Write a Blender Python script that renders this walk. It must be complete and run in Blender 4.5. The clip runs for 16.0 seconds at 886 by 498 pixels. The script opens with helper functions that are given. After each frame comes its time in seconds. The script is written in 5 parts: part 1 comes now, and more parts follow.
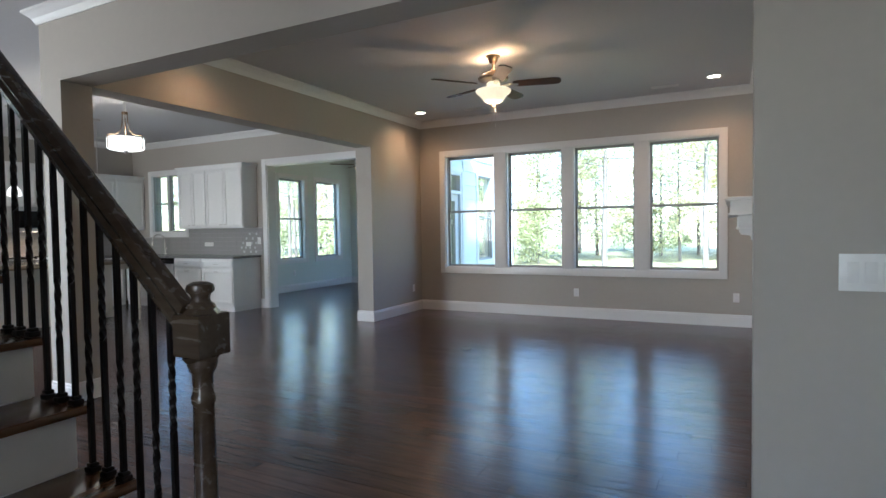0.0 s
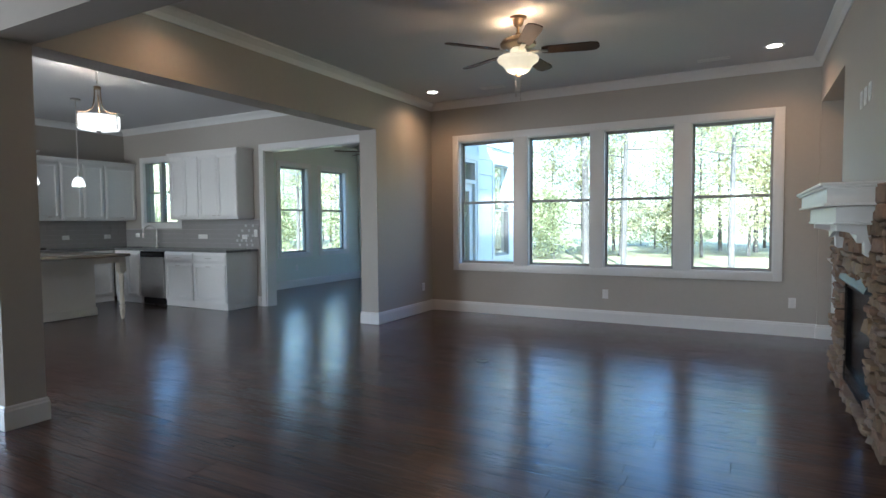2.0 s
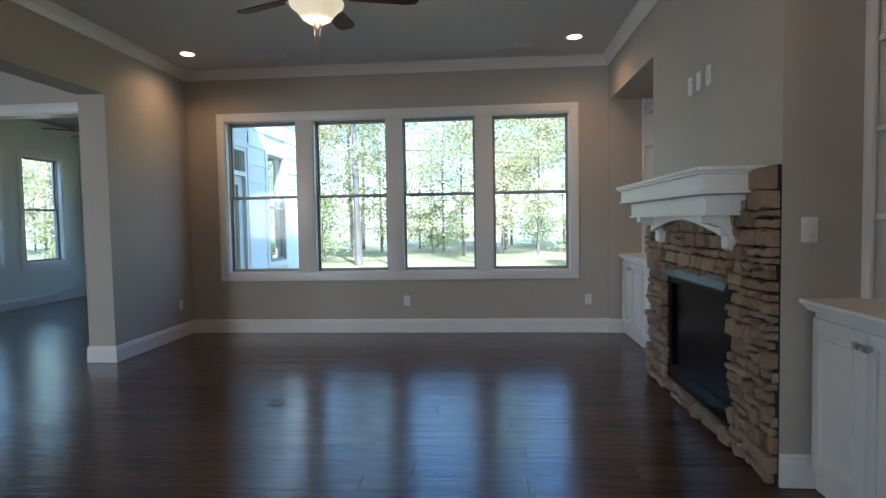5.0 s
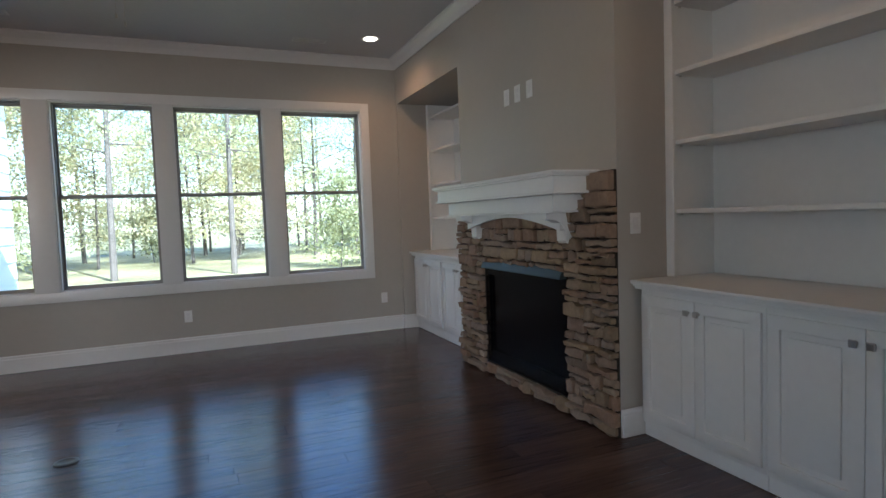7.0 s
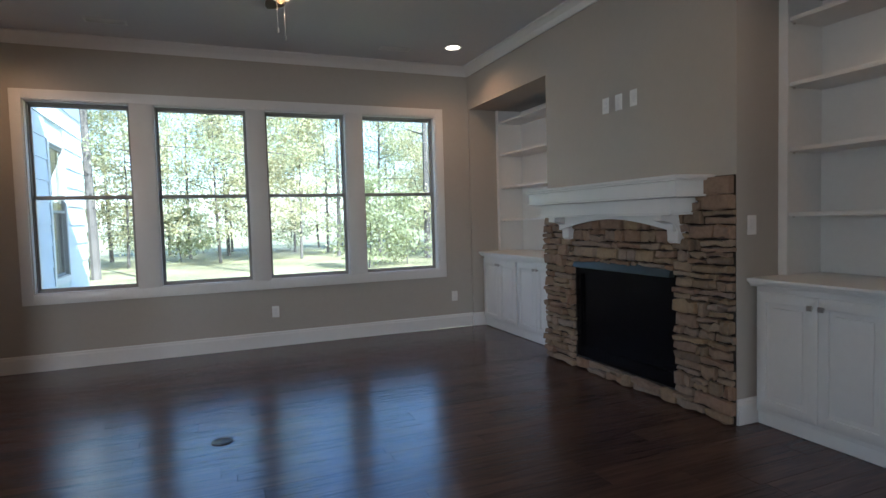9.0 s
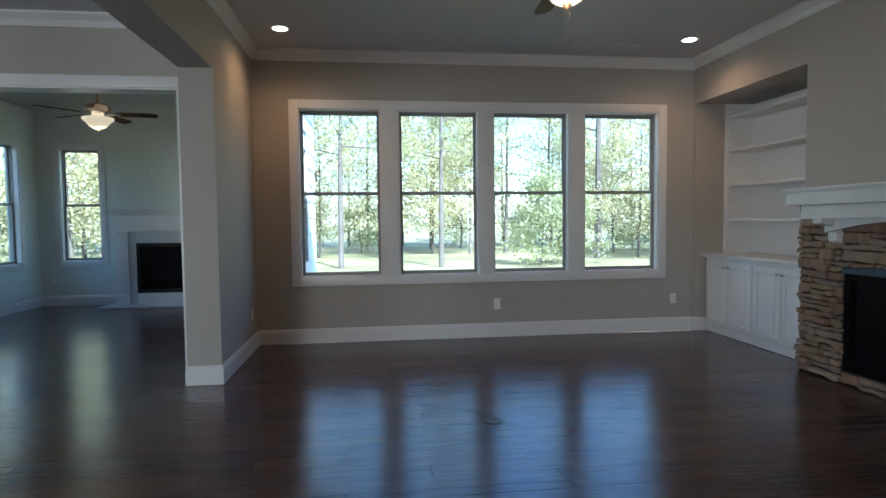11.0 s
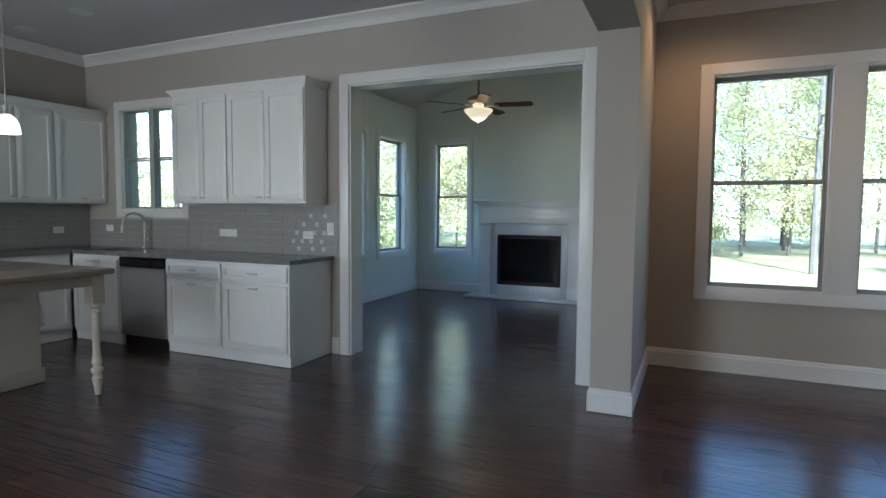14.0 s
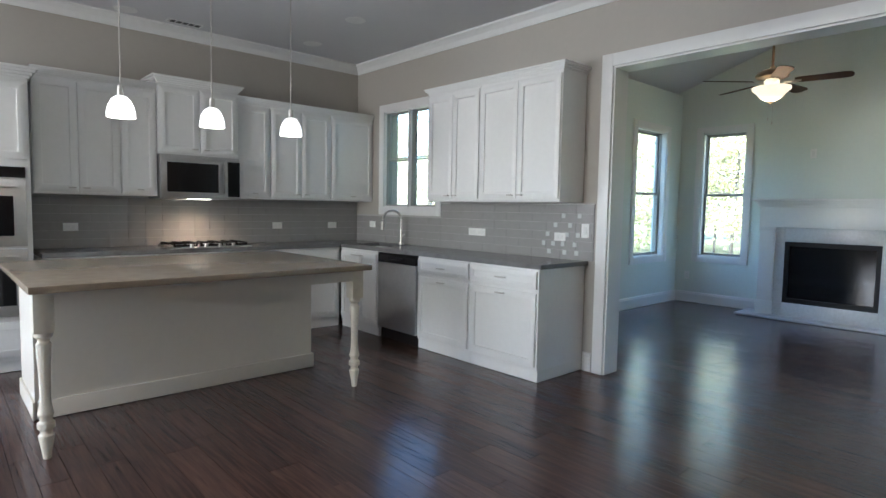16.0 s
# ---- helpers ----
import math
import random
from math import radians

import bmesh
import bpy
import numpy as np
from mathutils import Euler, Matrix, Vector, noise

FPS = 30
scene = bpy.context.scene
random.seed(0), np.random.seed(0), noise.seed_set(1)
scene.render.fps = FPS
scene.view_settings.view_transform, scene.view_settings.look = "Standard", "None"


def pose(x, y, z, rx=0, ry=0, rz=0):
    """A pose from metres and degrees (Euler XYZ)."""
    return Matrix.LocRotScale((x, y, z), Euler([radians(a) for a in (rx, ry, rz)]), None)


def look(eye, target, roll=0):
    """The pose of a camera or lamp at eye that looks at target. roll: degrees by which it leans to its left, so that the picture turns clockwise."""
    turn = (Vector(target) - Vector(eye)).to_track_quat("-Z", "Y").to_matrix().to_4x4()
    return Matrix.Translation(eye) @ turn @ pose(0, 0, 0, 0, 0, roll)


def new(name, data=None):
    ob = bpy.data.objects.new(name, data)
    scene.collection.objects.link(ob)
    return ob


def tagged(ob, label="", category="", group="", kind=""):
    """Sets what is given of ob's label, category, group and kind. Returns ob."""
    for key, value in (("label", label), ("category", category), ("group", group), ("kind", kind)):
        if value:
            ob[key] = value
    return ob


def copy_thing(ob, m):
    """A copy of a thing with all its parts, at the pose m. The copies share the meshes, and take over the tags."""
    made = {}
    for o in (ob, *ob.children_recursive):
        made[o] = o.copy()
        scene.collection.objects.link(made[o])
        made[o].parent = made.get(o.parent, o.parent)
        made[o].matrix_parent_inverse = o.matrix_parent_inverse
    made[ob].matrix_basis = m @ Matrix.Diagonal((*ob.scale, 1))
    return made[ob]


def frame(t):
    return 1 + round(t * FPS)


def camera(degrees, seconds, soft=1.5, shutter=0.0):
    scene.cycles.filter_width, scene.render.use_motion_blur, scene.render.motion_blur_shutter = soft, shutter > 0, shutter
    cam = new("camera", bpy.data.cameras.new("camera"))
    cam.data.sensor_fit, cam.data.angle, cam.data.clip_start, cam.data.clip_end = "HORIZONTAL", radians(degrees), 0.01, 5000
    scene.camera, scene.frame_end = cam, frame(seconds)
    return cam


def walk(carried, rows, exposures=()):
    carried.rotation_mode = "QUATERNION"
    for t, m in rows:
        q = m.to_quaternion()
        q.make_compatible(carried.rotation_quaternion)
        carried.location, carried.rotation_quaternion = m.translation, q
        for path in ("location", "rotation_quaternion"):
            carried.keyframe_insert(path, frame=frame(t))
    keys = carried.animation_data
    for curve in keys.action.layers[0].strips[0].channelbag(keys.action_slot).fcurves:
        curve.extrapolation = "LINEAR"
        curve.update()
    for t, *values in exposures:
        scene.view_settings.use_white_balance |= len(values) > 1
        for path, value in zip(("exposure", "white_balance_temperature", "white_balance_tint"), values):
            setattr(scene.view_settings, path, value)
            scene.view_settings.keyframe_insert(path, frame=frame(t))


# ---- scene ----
cam = camera(76.3, 16.0)
PATH = [
    (0, (-0.542, 0.82, 1.312), (-1.456, 2.598, 1.241), -0.9),
    (0.5, (-0.636, 1.002, 1.317), (-1.556, 2.776, 1.236), -0.8),
    (1, (-0.734, 1.19, 1.309), (-1.664, 2.958, 1.215), -0.6),
    (1.5, (-0.85, 1.41, 1.321), (-1.792, 3.171, 1.224), -0.6),
    (2, (-0.95, 1.563, 1.308), (-1.899, 3.321, 1.213), -0.5),
    (2.5, (-1.061, 1.745, 1.327), (-2.009, 3.503, 1.224), -0.6),
    (3, (-1.156, 1.935, 1.338), (-2.097, 3.697, 1.226), -0.6),
    (3.5, (-1.242, 2.116, 1.326), (-2.147, 3.895, 1.207), -0.5),
    (4, (-1.308, 2.332, 1.318), (-2.068, 4.179, 1.205), -0.6),
    (4.5, (-1.449, 2.45, 1.279), (-1.958, 4.382, 1.177), -0.7),
    (5, (-1.607, 2.518, 1.266), (-1.767, 4.51, 1.169), -1.0),
    (5.2, (-1.651, 2.54, 1.256), (-1.697, 4.537, 1.164), -1.1),
    (7.5, (-2.581, 2.767, 1.281), (-1.723, 4.57, 1.165), -2.1),
    (8, (-2.769, 2.778, 1.273), (-1.901, 4.577, 1.162), -2.1),
    (10.3, (-3.619, 2.825, 1.308), (-3.184, 4.774, 1.201), -0.9),
    (10.5, (-3.7, 2.831, 1.298), (-3.314, 4.791, 1.191), -0.9),
    (11, (-3.864, 2.862, 1.292), (-3.625, 4.845, 1.189), -0.6),
    (11.5, (-4.048, 3.001, 1.293), (-3.978, 4.997, 1.19), -0.3),
    (12, (-4.217, 3.193, 1.331), (-4.328, 5.187, 1.214), -0.3),
    (12.5, (-4.37, 3.318, 1.325), (-4.663, 5.293, 1.202), -0.1),
    (13, (-4.524, 3.43, 1.317), (-4.99, 5.371, 1.192), 0.2),
    (13.5, (-4.643, 3.561, 1.321), (-5.28, 5.453, 1.194), 0.3),
    (14, (-4.757, 3.69, 1.322), (-5.563, 5.516, 1.192), 0.4),
    (14.5, (-4.839, 3.848, 1.332), (-5.821, 5.585, 1.197), 0.5),
    (15, (-4.929, 3.949, 1.338), (-6.074, 5.582, 1.199), 0.7),
    (15.5, (-5.043, 4.004, 1.335), (-6.35, 5.512, 1.189), 0.9),
    (16, (-5.171, 4.047, 1.322), (-6.645, 5.391, 1.179), 1.0),
]
walk(cam, [(t, look(eye, target, roll)) for t, eye, target, roll in PATH], [(0, 3.1, 4950, 8), (2, 2.85, 4800, 7), (3.5, 2.65, 4750, 6), (7.5, 2.42, 5050, 10), (10, 2.4, 4850, 8), (11, 2.42, 4800, 6), (12.5, 2.45, 4800, 6), (13.5, 2.6, 4850, 6), (14.5, 2.85, 4850, 7), (16, 3.4, 5000, 8)])

# exposure and light
world = bpy.data.worlds.new("sky")
scene.world = world
world.use_nodes = True
_nt = world.node_tree
_sky = _nt.nodes.new("ShaderNodeTexSky")
_sky.sky_type, _sky.sun_disc = "NISHITA", False
_sky.sun_elevation, _sky.sun_rotation = radians(42), radians(160)
_nt.links.new(_sky.outputs[0], _nt.nodes["Background"].inputs[0])
_nt.nodes["Background"].inputs[1].default_value = 0.15
_sun = new("sun", bpy.data.lights.new("sun", "SUN"))
_sun.data.energy, _sun.data.angle, _sun.data.color = 4.8, radians(0.6), (1, 0.95, 0.86)
_sun.matrix_world = look((0, 0, 0), (math.sin(radians(160)) * -math.cos(radians(42)), -math.cos(radians(160)) * math.cos(radians(42)), -math.sin(radians(42))))


def bulb(name, x, y, z, power, color=(1, 0.52, 0.20), radius=0.04):
    ob = new(name, bpy.data.lights.new(name, "POINT"))
    ob.data.energy, ob.data.color, ob.data.shadow_soft_size = power, color, radius
    ob.location = (x, y, z)
    return ob


def spot(name, x, y, z, power, angle=150, color=(1, 0.50, 0.20)):
    ob = new(name, bpy.data.lights.new(name, "SPOT"))
    ob.data.energy, ob.data.color, ob.data.spot_size, ob.data.spot_blend, ob.data.shadow_soft_size = power, color, radians(angle), 1.0, 0.05
    ob.location = (x, y, z)
    return ob



# added warm fill lamp for the hall, at an unseen south opening
_fill = new("hall_fill_light", bpy.data.lights.new("hall_fill_light", "AREA"))
_fill.data.shape, _fill.data.size, _fill.data.size_y, _fill.data.energy, _fill.data.color = "RECTANGLE", 0.9, 2.0, 5.5, (1, 0.84, 0.66)
_fill.matrix_world = pose(-1.05, -2.15, 1.35, 90, 0, 0)
# added fill lamp that brightens and warms the kitchen from an unseen opening
_fill = new("kitchen_south_fill_light", bpy.data.lights.new("kitchen_south_fill_light", "AREA"))
_fill.data.shape, _fill.data.size, _fill.data.size_y, _fill.data.energy, _fill.data.color = "RECTANGLE", 2.0, 1.5, 33.0, (1, 0.82, 0.63)
_fill.matrix_world = pose(-8.5, -2.15, 1.55, 90, 0, 0)

# second added kitchen fill lamp, beside an unseen west opening
_fill = new("kitchen_west_fill_light", bpy.data.lights.new("kitchen_west_fill_light", "AREA"))
_fill.data.shape, _fill.data.size, _fill.data.size_y, _fill.data.energy, _fill.data.color = "RECTANGLE", 1.2, 1.6, 14.0, (1, 0.93, 0.84)
_fill.matrix_world = pose(-11.10, 1.45, 1.58, 90, 0, -90)

# the plan, in metres
W_IN, K_IN, S_IN = 8.90, 8.03, 12.38      # north faces: great room, kitchen, sunroom
E_IN, E_BACK, E_OUT = -0.27, 0.42, 0.62   # chimney breast, alcove backs, outside
MID0, MID1 = -5.35, -5.09                 # wall between great room and kitchen
MID_END = 7.48
BEAM0, BEAM1 = 3.35, 3.59
KW = -11.15                               # kitchen's west wall
SW_IN, SE_IN = -9.08, -5.00               # sunroom's sides
CEIL, SOFFIT = 3.048, 2.488

# ---------- materials ----------


def mat(name, color, rough=0.5, metal=0.0, scale=6.0, vary=0.06, bump=0.0, bump_scale=200.0, spec=0.5, emit=None, strength=0.0, coat=0.0):
    """A painted or plain surface: colour that wanders at two scales, and fine relief."""
    m = bpy.data.materials.new(name)
    m.use_nodes = True
    nt = m.node_tree
    b = nt.nodes["Principled BSDF"]
    b.inputs["Roughness"].default_value, b.inputs["Metallic"].default_value = rough, metal
    b.inputs["Specular IOR Level"].default_value = spec
    b.inputs["Coat Weight"].default_value = coat
    tc = nt.nodes.new("ShaderNodeTexCoord")
    n1, n2 = nt.nodes.new("ShaderNodeTexNoise"), nt.nodes.new("ShaderNodeTexNoise")
    n1.inputs["Scale"].default_value, n2.inputs["Scale"].default_value = scale * 0.15, scale * 4
    n1.inputs["Detail"].default_value = 3
    add = nt.nodes.new("ShaderNodeMath")
    add.operation = "ADD"
    half = nt.nodes.new("ShaderNodeMath")
    half.operation = "MULTIPLY"
    half.inputs[1].default_value = 0.5
    nt.links.new(tc.outputs["Object"], n1.inputs["Vector"])
    nt.links.new(tc.outputs["Object"], n2.inputs["Vector"])
    nt.links.new(n1.outputs["Fac"], add.inputs[0])
    nt.links.new(n2.outputs["Fac"], add.inputs[1])
    nt.links.new(add.outputs[0], half.inputs[0])
    ramp = nt.nodes.new("ShaderNodeValToRGB")
    c0 = [max(0, c * (1 - vary)) for c in color]
    c1 = [min(1, c * (1 + vary)) for c in color]
    ramp.color_ramp.elements[0].position, ramp.color_ramp.elements[1].position = 0.35, 0.65
    ramp.color_ramp.elements[0].color, ramp.color_ramp.elements[1].color = (*c0, 1), (*c1, 1)
    nt.links.new(half.outputs[0], ramp.inputs[0])
    nt.links.new(ramp.outputs[0], b.inputs["Base Color"])
    if bump:
        n3 = nt.nodes.new("ShaderNodeTexNoise")
        n3.inputs["Scale"].default_value = bump_scale
        nt.links.new(tc.outputs["Object"], n3.inputs["Vector"])
        bp = nt.nodes.new("ShaderNodeBump")
        bp.inputs["Strength"].default_value, bp.inputs["Distance"].default_value = bump, 0.002
        nt.links.new(n3.outputs["Fac"], bp.inputs["Height"])
        nt.links.new(bp.outputs[0], b.inputs["Normal"])
    if emit:
        b.inputs["Emission Color"].default_value = (*emit, 1)
        b.inputs["Emission Strength"].default_value = strength
    return m


def node(nt, kind, links=(), **values):
    n = nt.nodes.new(kind)
    for k, v in values.items():
        n.inputs[int(k[1:])].default_value = v
    for src, i in links:
        nt.links.new(src, n.inputs[i])
    return n


def wood(name, dark, light, rough, stretch, random_amount=0.35, bump=0.3, along=0):
    """Stained wood with grain along one axis; each piece differs."""
    m = bpy.data.materials.new(name)
    m.use_nodes = True
    nt = m.node_tree
    b = nt.nodes["Principled BSDF"]
    tc = nt.nodes.new("ShaderNodeTexCoord")
    info = nt.nodes.new("ShaderNodeObjectInfo")
    mp = nt.nodes.new("ShaderNodeMapping")
    sc = [stretch] * 3
    sc[along] = stretch * 0.06
    mp.inputs["Scale"].default_value = sc
    nt.links.new(tc.outputs["Object"], mp.inputs["Vector"])
    off = nt.nodes.new("ShaderNodeVectorMath")
    off.operation = "SCALE"
    comb = nt.nodes.new("ShaderNodeCombineXYZ")
    for i in range(3):
        nt.links.new(info.outputs["Random"], comb.inputs[i])
    nt.links.new(comb.outputs[0], off.inputs[0])
    off.inputs["Scale"].default_value = 37.0
    nt.links.new(off.outputs[0], mp.inputs["Location"])
    n1 = nt.nodes.new("ShaderNodeTexNoise")
    n1.inputs["Scale"].default_value, n1.inputs["Detail"].default_value, n1.inputs["Distortion"].default_value = 1.0, 6, 0.6
    nt.links.new(mp.outputs[0], n1.inputs["Vector"])
    mix = nt.nodes.new("ShaderNodeMath")
    mix.operation = "MULTIPLY_ADD"
    mix.inputs[1].default_value = random_amount
    nt.links.new(info.outputs["Random"], mix.inputs[0])
    nt.links.new(n1.outputs["Fac"], mix.inputs[2])
    ramp = nt.nodes.new("ShaderNodeValToRGB")
    ramp.color_ramp.elements[0].position, ramp.color_ramp.elements[1].position = 0.32, 0.42 + random_amount + 0.25
    ramp.color_ramp.elements[0].color, ramp.color_ramp.elements[1].color = (*dark, 1), (*light, 1)
    nt.links.new(mix.outputs[0], ramp.inputs[0])
    nt.links.new(ramp.outputs[0], b.inputs["Base Color"])
    r = nt.nodes.new("ShaderNodeMapRange")
    r.inputs["To Min"].default_value, r.inputs["To Max"].default_value = rough * 0.8, rough * 1.35
    nt.links.new(n1.outputs["Fac"], r.inputs["Value"])
    nt.links.new(r.outputs[0], b.inputs["Roughness"])
    n2 = nt.nodes.new("ShaderNodeTexNoise")
    n2.inputs["Scale"].default_value, n2.inputs["Detail"].default_value = 5.0, 1
    nt.links.new(tc.outputs["Object"], n2.inputs["Vector"])
    add = nt.nodes.new("ShaderNodeMath")
    add.operation = "MULTIPLY_ADD"
    add.inputs[1].default_value = 0.45
    nt.links.new(n2.outputs["Fac"], add.inputs[0])
    nt.links.new(n1.outputs["Fac"], add.inputs[2])
    bp = nt.nodes.new("ShaderNodeBump")
    bp.inputs["Strength"].default_value, bp.inputs["Distance"].default_value = bump, 0.0034
    nt.links.new(add.outputs[0], bp.inputs["Height"])
    nt.links.new(bp.outputs[0], b.inputs["Normal"])
    return m


M_WALL = mat("greige_wall_paint", (0.405, 0.38, 0.335), 0.62, vary=0.02, bump=0.12, bump_scale=350)
M_CEIL = mat("flat_white_ceiling_paint", (0.60, 0.60, 0.61), 0.85, vary=0.02, bump=0.15, bump_scale=250)
M_TRIM = mat("semigloss_white_trim_paint", (0.70, 0.70, 0.685), 0.33, vary=0.02)
# sunroom walls: green daylight cast and extra brightness put into the wall colour
M_WALL_SUN = mat("green_lit_wall_paint", (0.64, 0.69, 0.64), 0.62, vary=0.02, bump=0.12, bump_scale=350)
M_CAB = mat("white_cabinet_paint", (0.76, 0.76, 0.74), 0.38, vary=0.02)
M_ISLAND = mat("greige_island_paint", (0.62, 0.58, 0.50), 0.42, vary=0.02)
M_FRAME = mat("dark_window_vinyl", (0.29, 0.29, 0.27), 0.4)
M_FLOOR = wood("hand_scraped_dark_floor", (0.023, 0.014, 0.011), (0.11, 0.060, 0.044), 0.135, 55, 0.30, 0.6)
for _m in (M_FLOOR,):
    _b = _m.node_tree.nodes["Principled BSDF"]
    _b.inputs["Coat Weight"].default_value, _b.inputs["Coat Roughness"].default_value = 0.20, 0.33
    # blue of the window reflections is put into the specular colour
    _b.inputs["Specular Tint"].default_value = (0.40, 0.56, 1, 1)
M_TREAD = wood("stained_oak_tread", (0.045, 0.022, 0.010), (0.13, 0.07, 0.035), 0.22, 40, 0.1, 0.15, along=1)
M_RAIL = wood("stained_oak_rail", (0.042, 0.030, 0.020), (0.070, 0.052, 0.036), 0.24, 40, 0.1, 0.1)
M_IRON = mat("black_iron", (0.012, 0.011, 0.011), 0.4, 0.6)
M_NICKEL = mat("brushed_nickel", (0.55, 0.53, 0.50), 0.28, 1.0)
M_BRONZE = mat("antique_bronze", (0.22, 0.16, 0.10), 0.32, 0.9)
M_STEEL = mat("stainless_steel", (0.50, 0.50, 0.50), 0.30, 1.0, vary=0.05)
M_BLACK = mat("black_glass", (0.006, 0.006, 0.007), 0.08, spec=0.3)
M_BLACKM = mat("black_metal", (0.008, 0.008, 0.009), 0.5, 0.0, spec=0.25)
# near-black, low specular; used on the stone fireplace's glass and surround
M_GLASS_DARK = mat("near_black_glass", (0.003, 0.003, 0.004), 0.25, spec=0.12)
M_PLATE = mat("white_plastic", (0.75, 0.75, 0.73), 0.35)
M_GRANITE = mat("gray_granite", (0.17, 0.17, 0.17), 0.15, scale=90, vary=0.3)
M_GRANITE2 = mat("beige_granite", (0.27, 0.22, 0.16), 0.25, scale=90, vary=0.15)
M_TILE = mat("gray_glass_tile", (0.30, 0.295, 0.285), 0.12, vary=0.05)
M_GROUT = mat("gray_grout", (0.42, 0.41, 0.40), 0.8)
M_STONE = mat("ledge_stone", (0.25, 0.18, 0.115), 0.8, scale=9, vary=0.45, bump=1.0, bump_scale=40)
M_MARBLE = mat("white_marble", (0.50, 0.51, 0.52), 0.3, scale=8, vary=0.10)
M_SHADE = mat("frosted_glass_shade", (0.8, 0.75, 0.65), 0.4, emit=(1, 0.70, 0.36), strength=0.13)
M_SHADE_W = mat("white_glass_shade", (0.85, 0.83, 0.78), 0.4, emit=(1, 0.86, 0.66), strength=0.22)
M_BLADE = mat("dark_walnut_blade", (0.04, 0.023, 0.015), 0.6, vary=0.2, spec=0.2)
M_SIDING = mat("pale_blue_siding", (0.74, 0.76, 0.78), 0.6, vary=0.03)
M_GRASS = mat("dry_grass", (0.20, 0.18, 0.085), 0.9, scale=2, vary=0.5)
M_BARK = mat("pine_bark", (0.10, 0.085, 0.07), 0.9, scale=12, vary=0.3, bump=0.8, bump_scale=30)

M_CAN = mat("lit_lamp_lens", (0.9, 0.8, 0.6), 0.5, emit=(1, 0.80, 0.52), strength=1.6)


def leaf(name, color):
    m = mat(name, color, 0.55, scale=1.2, vary=0.45)
    nt = m.node_tree
    p = nt.nodes["Principled BSDF"]
    tr, mx = nt.nodes.new("ShaderNodeBsdfTranslucent"), nt.nodes.new("ShaderNodeMixShader")
    mx.inputs[0].default_value = 0.55
    nt.links.new(p.inputs["Base Color"].links[0].from_socket, tr.inputs["Color"])
    nt.links.new(p.outputs[0], mx.inputs[1])
    nt.links.new(tr.outputs[0], mx.inputs[2])
    nt.links.new(mx.outputs[0], nt.nodes["Material Output"].inputs[0])
    return m


M_LEAF = leaf("leaves", (0.34, 0.35, 0.18))
M_LEAF2 = leaf("yellow_green_leaves", (0.50, 0.46, 0.26))



def glass_material():
    m = bpy.data.materials.new("window_glass")
    m.use_nodes = True
    nt = m.node_tree
    nt.nodes.remove(nt.nodes["Principled BSDF"])
    tr, gl, mx = nt.nodes.new("ShaderNodeBsdfTransparent"), nt.nodes.new("ShaderNodeBsdfGlossy"), nt.nodes.new("ShaderNodeMixShader")
    gl.inputs["Roughness"].default_value = 0.02
    tr.inputs["Color"].default_value = (0.93, 0.96, 0.94, 1)
    lw = nt.nodes.new("ShaderNodeLayerWeight")
    pw, sc = nt.nodes.new("ShaderNodeMath"), nt.nodes.new("ShaderNodeMath")
    pw.operation, sc.operation = "POWER", "MULTIPLY_ADD"
    pw.inputs[1].default_value, sc.inputs[1].default_value, sc.inputs[2].default_value = 5.0, 0.9, 0.012
    nt.links.new(lw.outputs["Facing"], pw.inputs[0])
    nt.links.new(pw.outputs[0], sc.inputs[0])
    nt.links.new(sc.outputs[0], mx.inputs[0])
    nt.links.new(tr.outputs[0], mx.inputs[1])
    nt.links.new(gl.outputs[0], mx.inputs[2])
    nt.links.new(mx.outputs[0], nt.nodes["Material Output"].inputs[0])
    return m


M_GLASS = glass_material()

# ---------- mesh helpers ----------


def box(bm, x0, y0, z0, x1, y1, z1, bevel=0.0):
    r = bmesh.ops.create_cube(bm, size=1, matrix=Matrix.Translation(((x0 + x1) / 2, (y0 + y1) / 2, (z0 + z1) / 2)) @ Matrix.Diagonal((abs(x1 - x0), abs(y1 - y0), abs(z1 - z0), 1)))
    if bevel:
        es = {e for v in r["verts"] for e in v.link_edges}
        bmesh.ops.bevel(bm, geom=list(es), offset=bevel, segments=2, affect="EDGES", profile=0.6)
    return r["verts"]


def cyl(bm, x, y, z0, z1, r0, r1=None, n=24):
    r1 = r0 if r1 is None else r1
    return bmesh.ops.create_cone(bm, cap_ends=True, segments=n, radius1=r0, radius2=r1, depth=z1 - z0, matrix=Matrix.Translation((x, y, (z0 + z1) / 2)))["verts"]


def lathe(bm, profile, x=0, y=0, z=0, n=28):
    """Turn a profile of (radius, height) round the upright through x, y."""
    rings = []
    for r, h in profile:
        rings.append([bm.verts.new((x + r * math.cos(2 * math.pi * i / n), y + r * math.sin(2 * math.pi * i / n), z + h)) for i in range(n)])
    for a, b in zip(rings, rings[1:]):
        for i in range(n):
            bm.faces.new((a[i], a[(i + 1) % n], b[(i + 1) % n], b[i]))
    for ring in (rings[0], rings[-1]):
        bm.faces.new(ring)


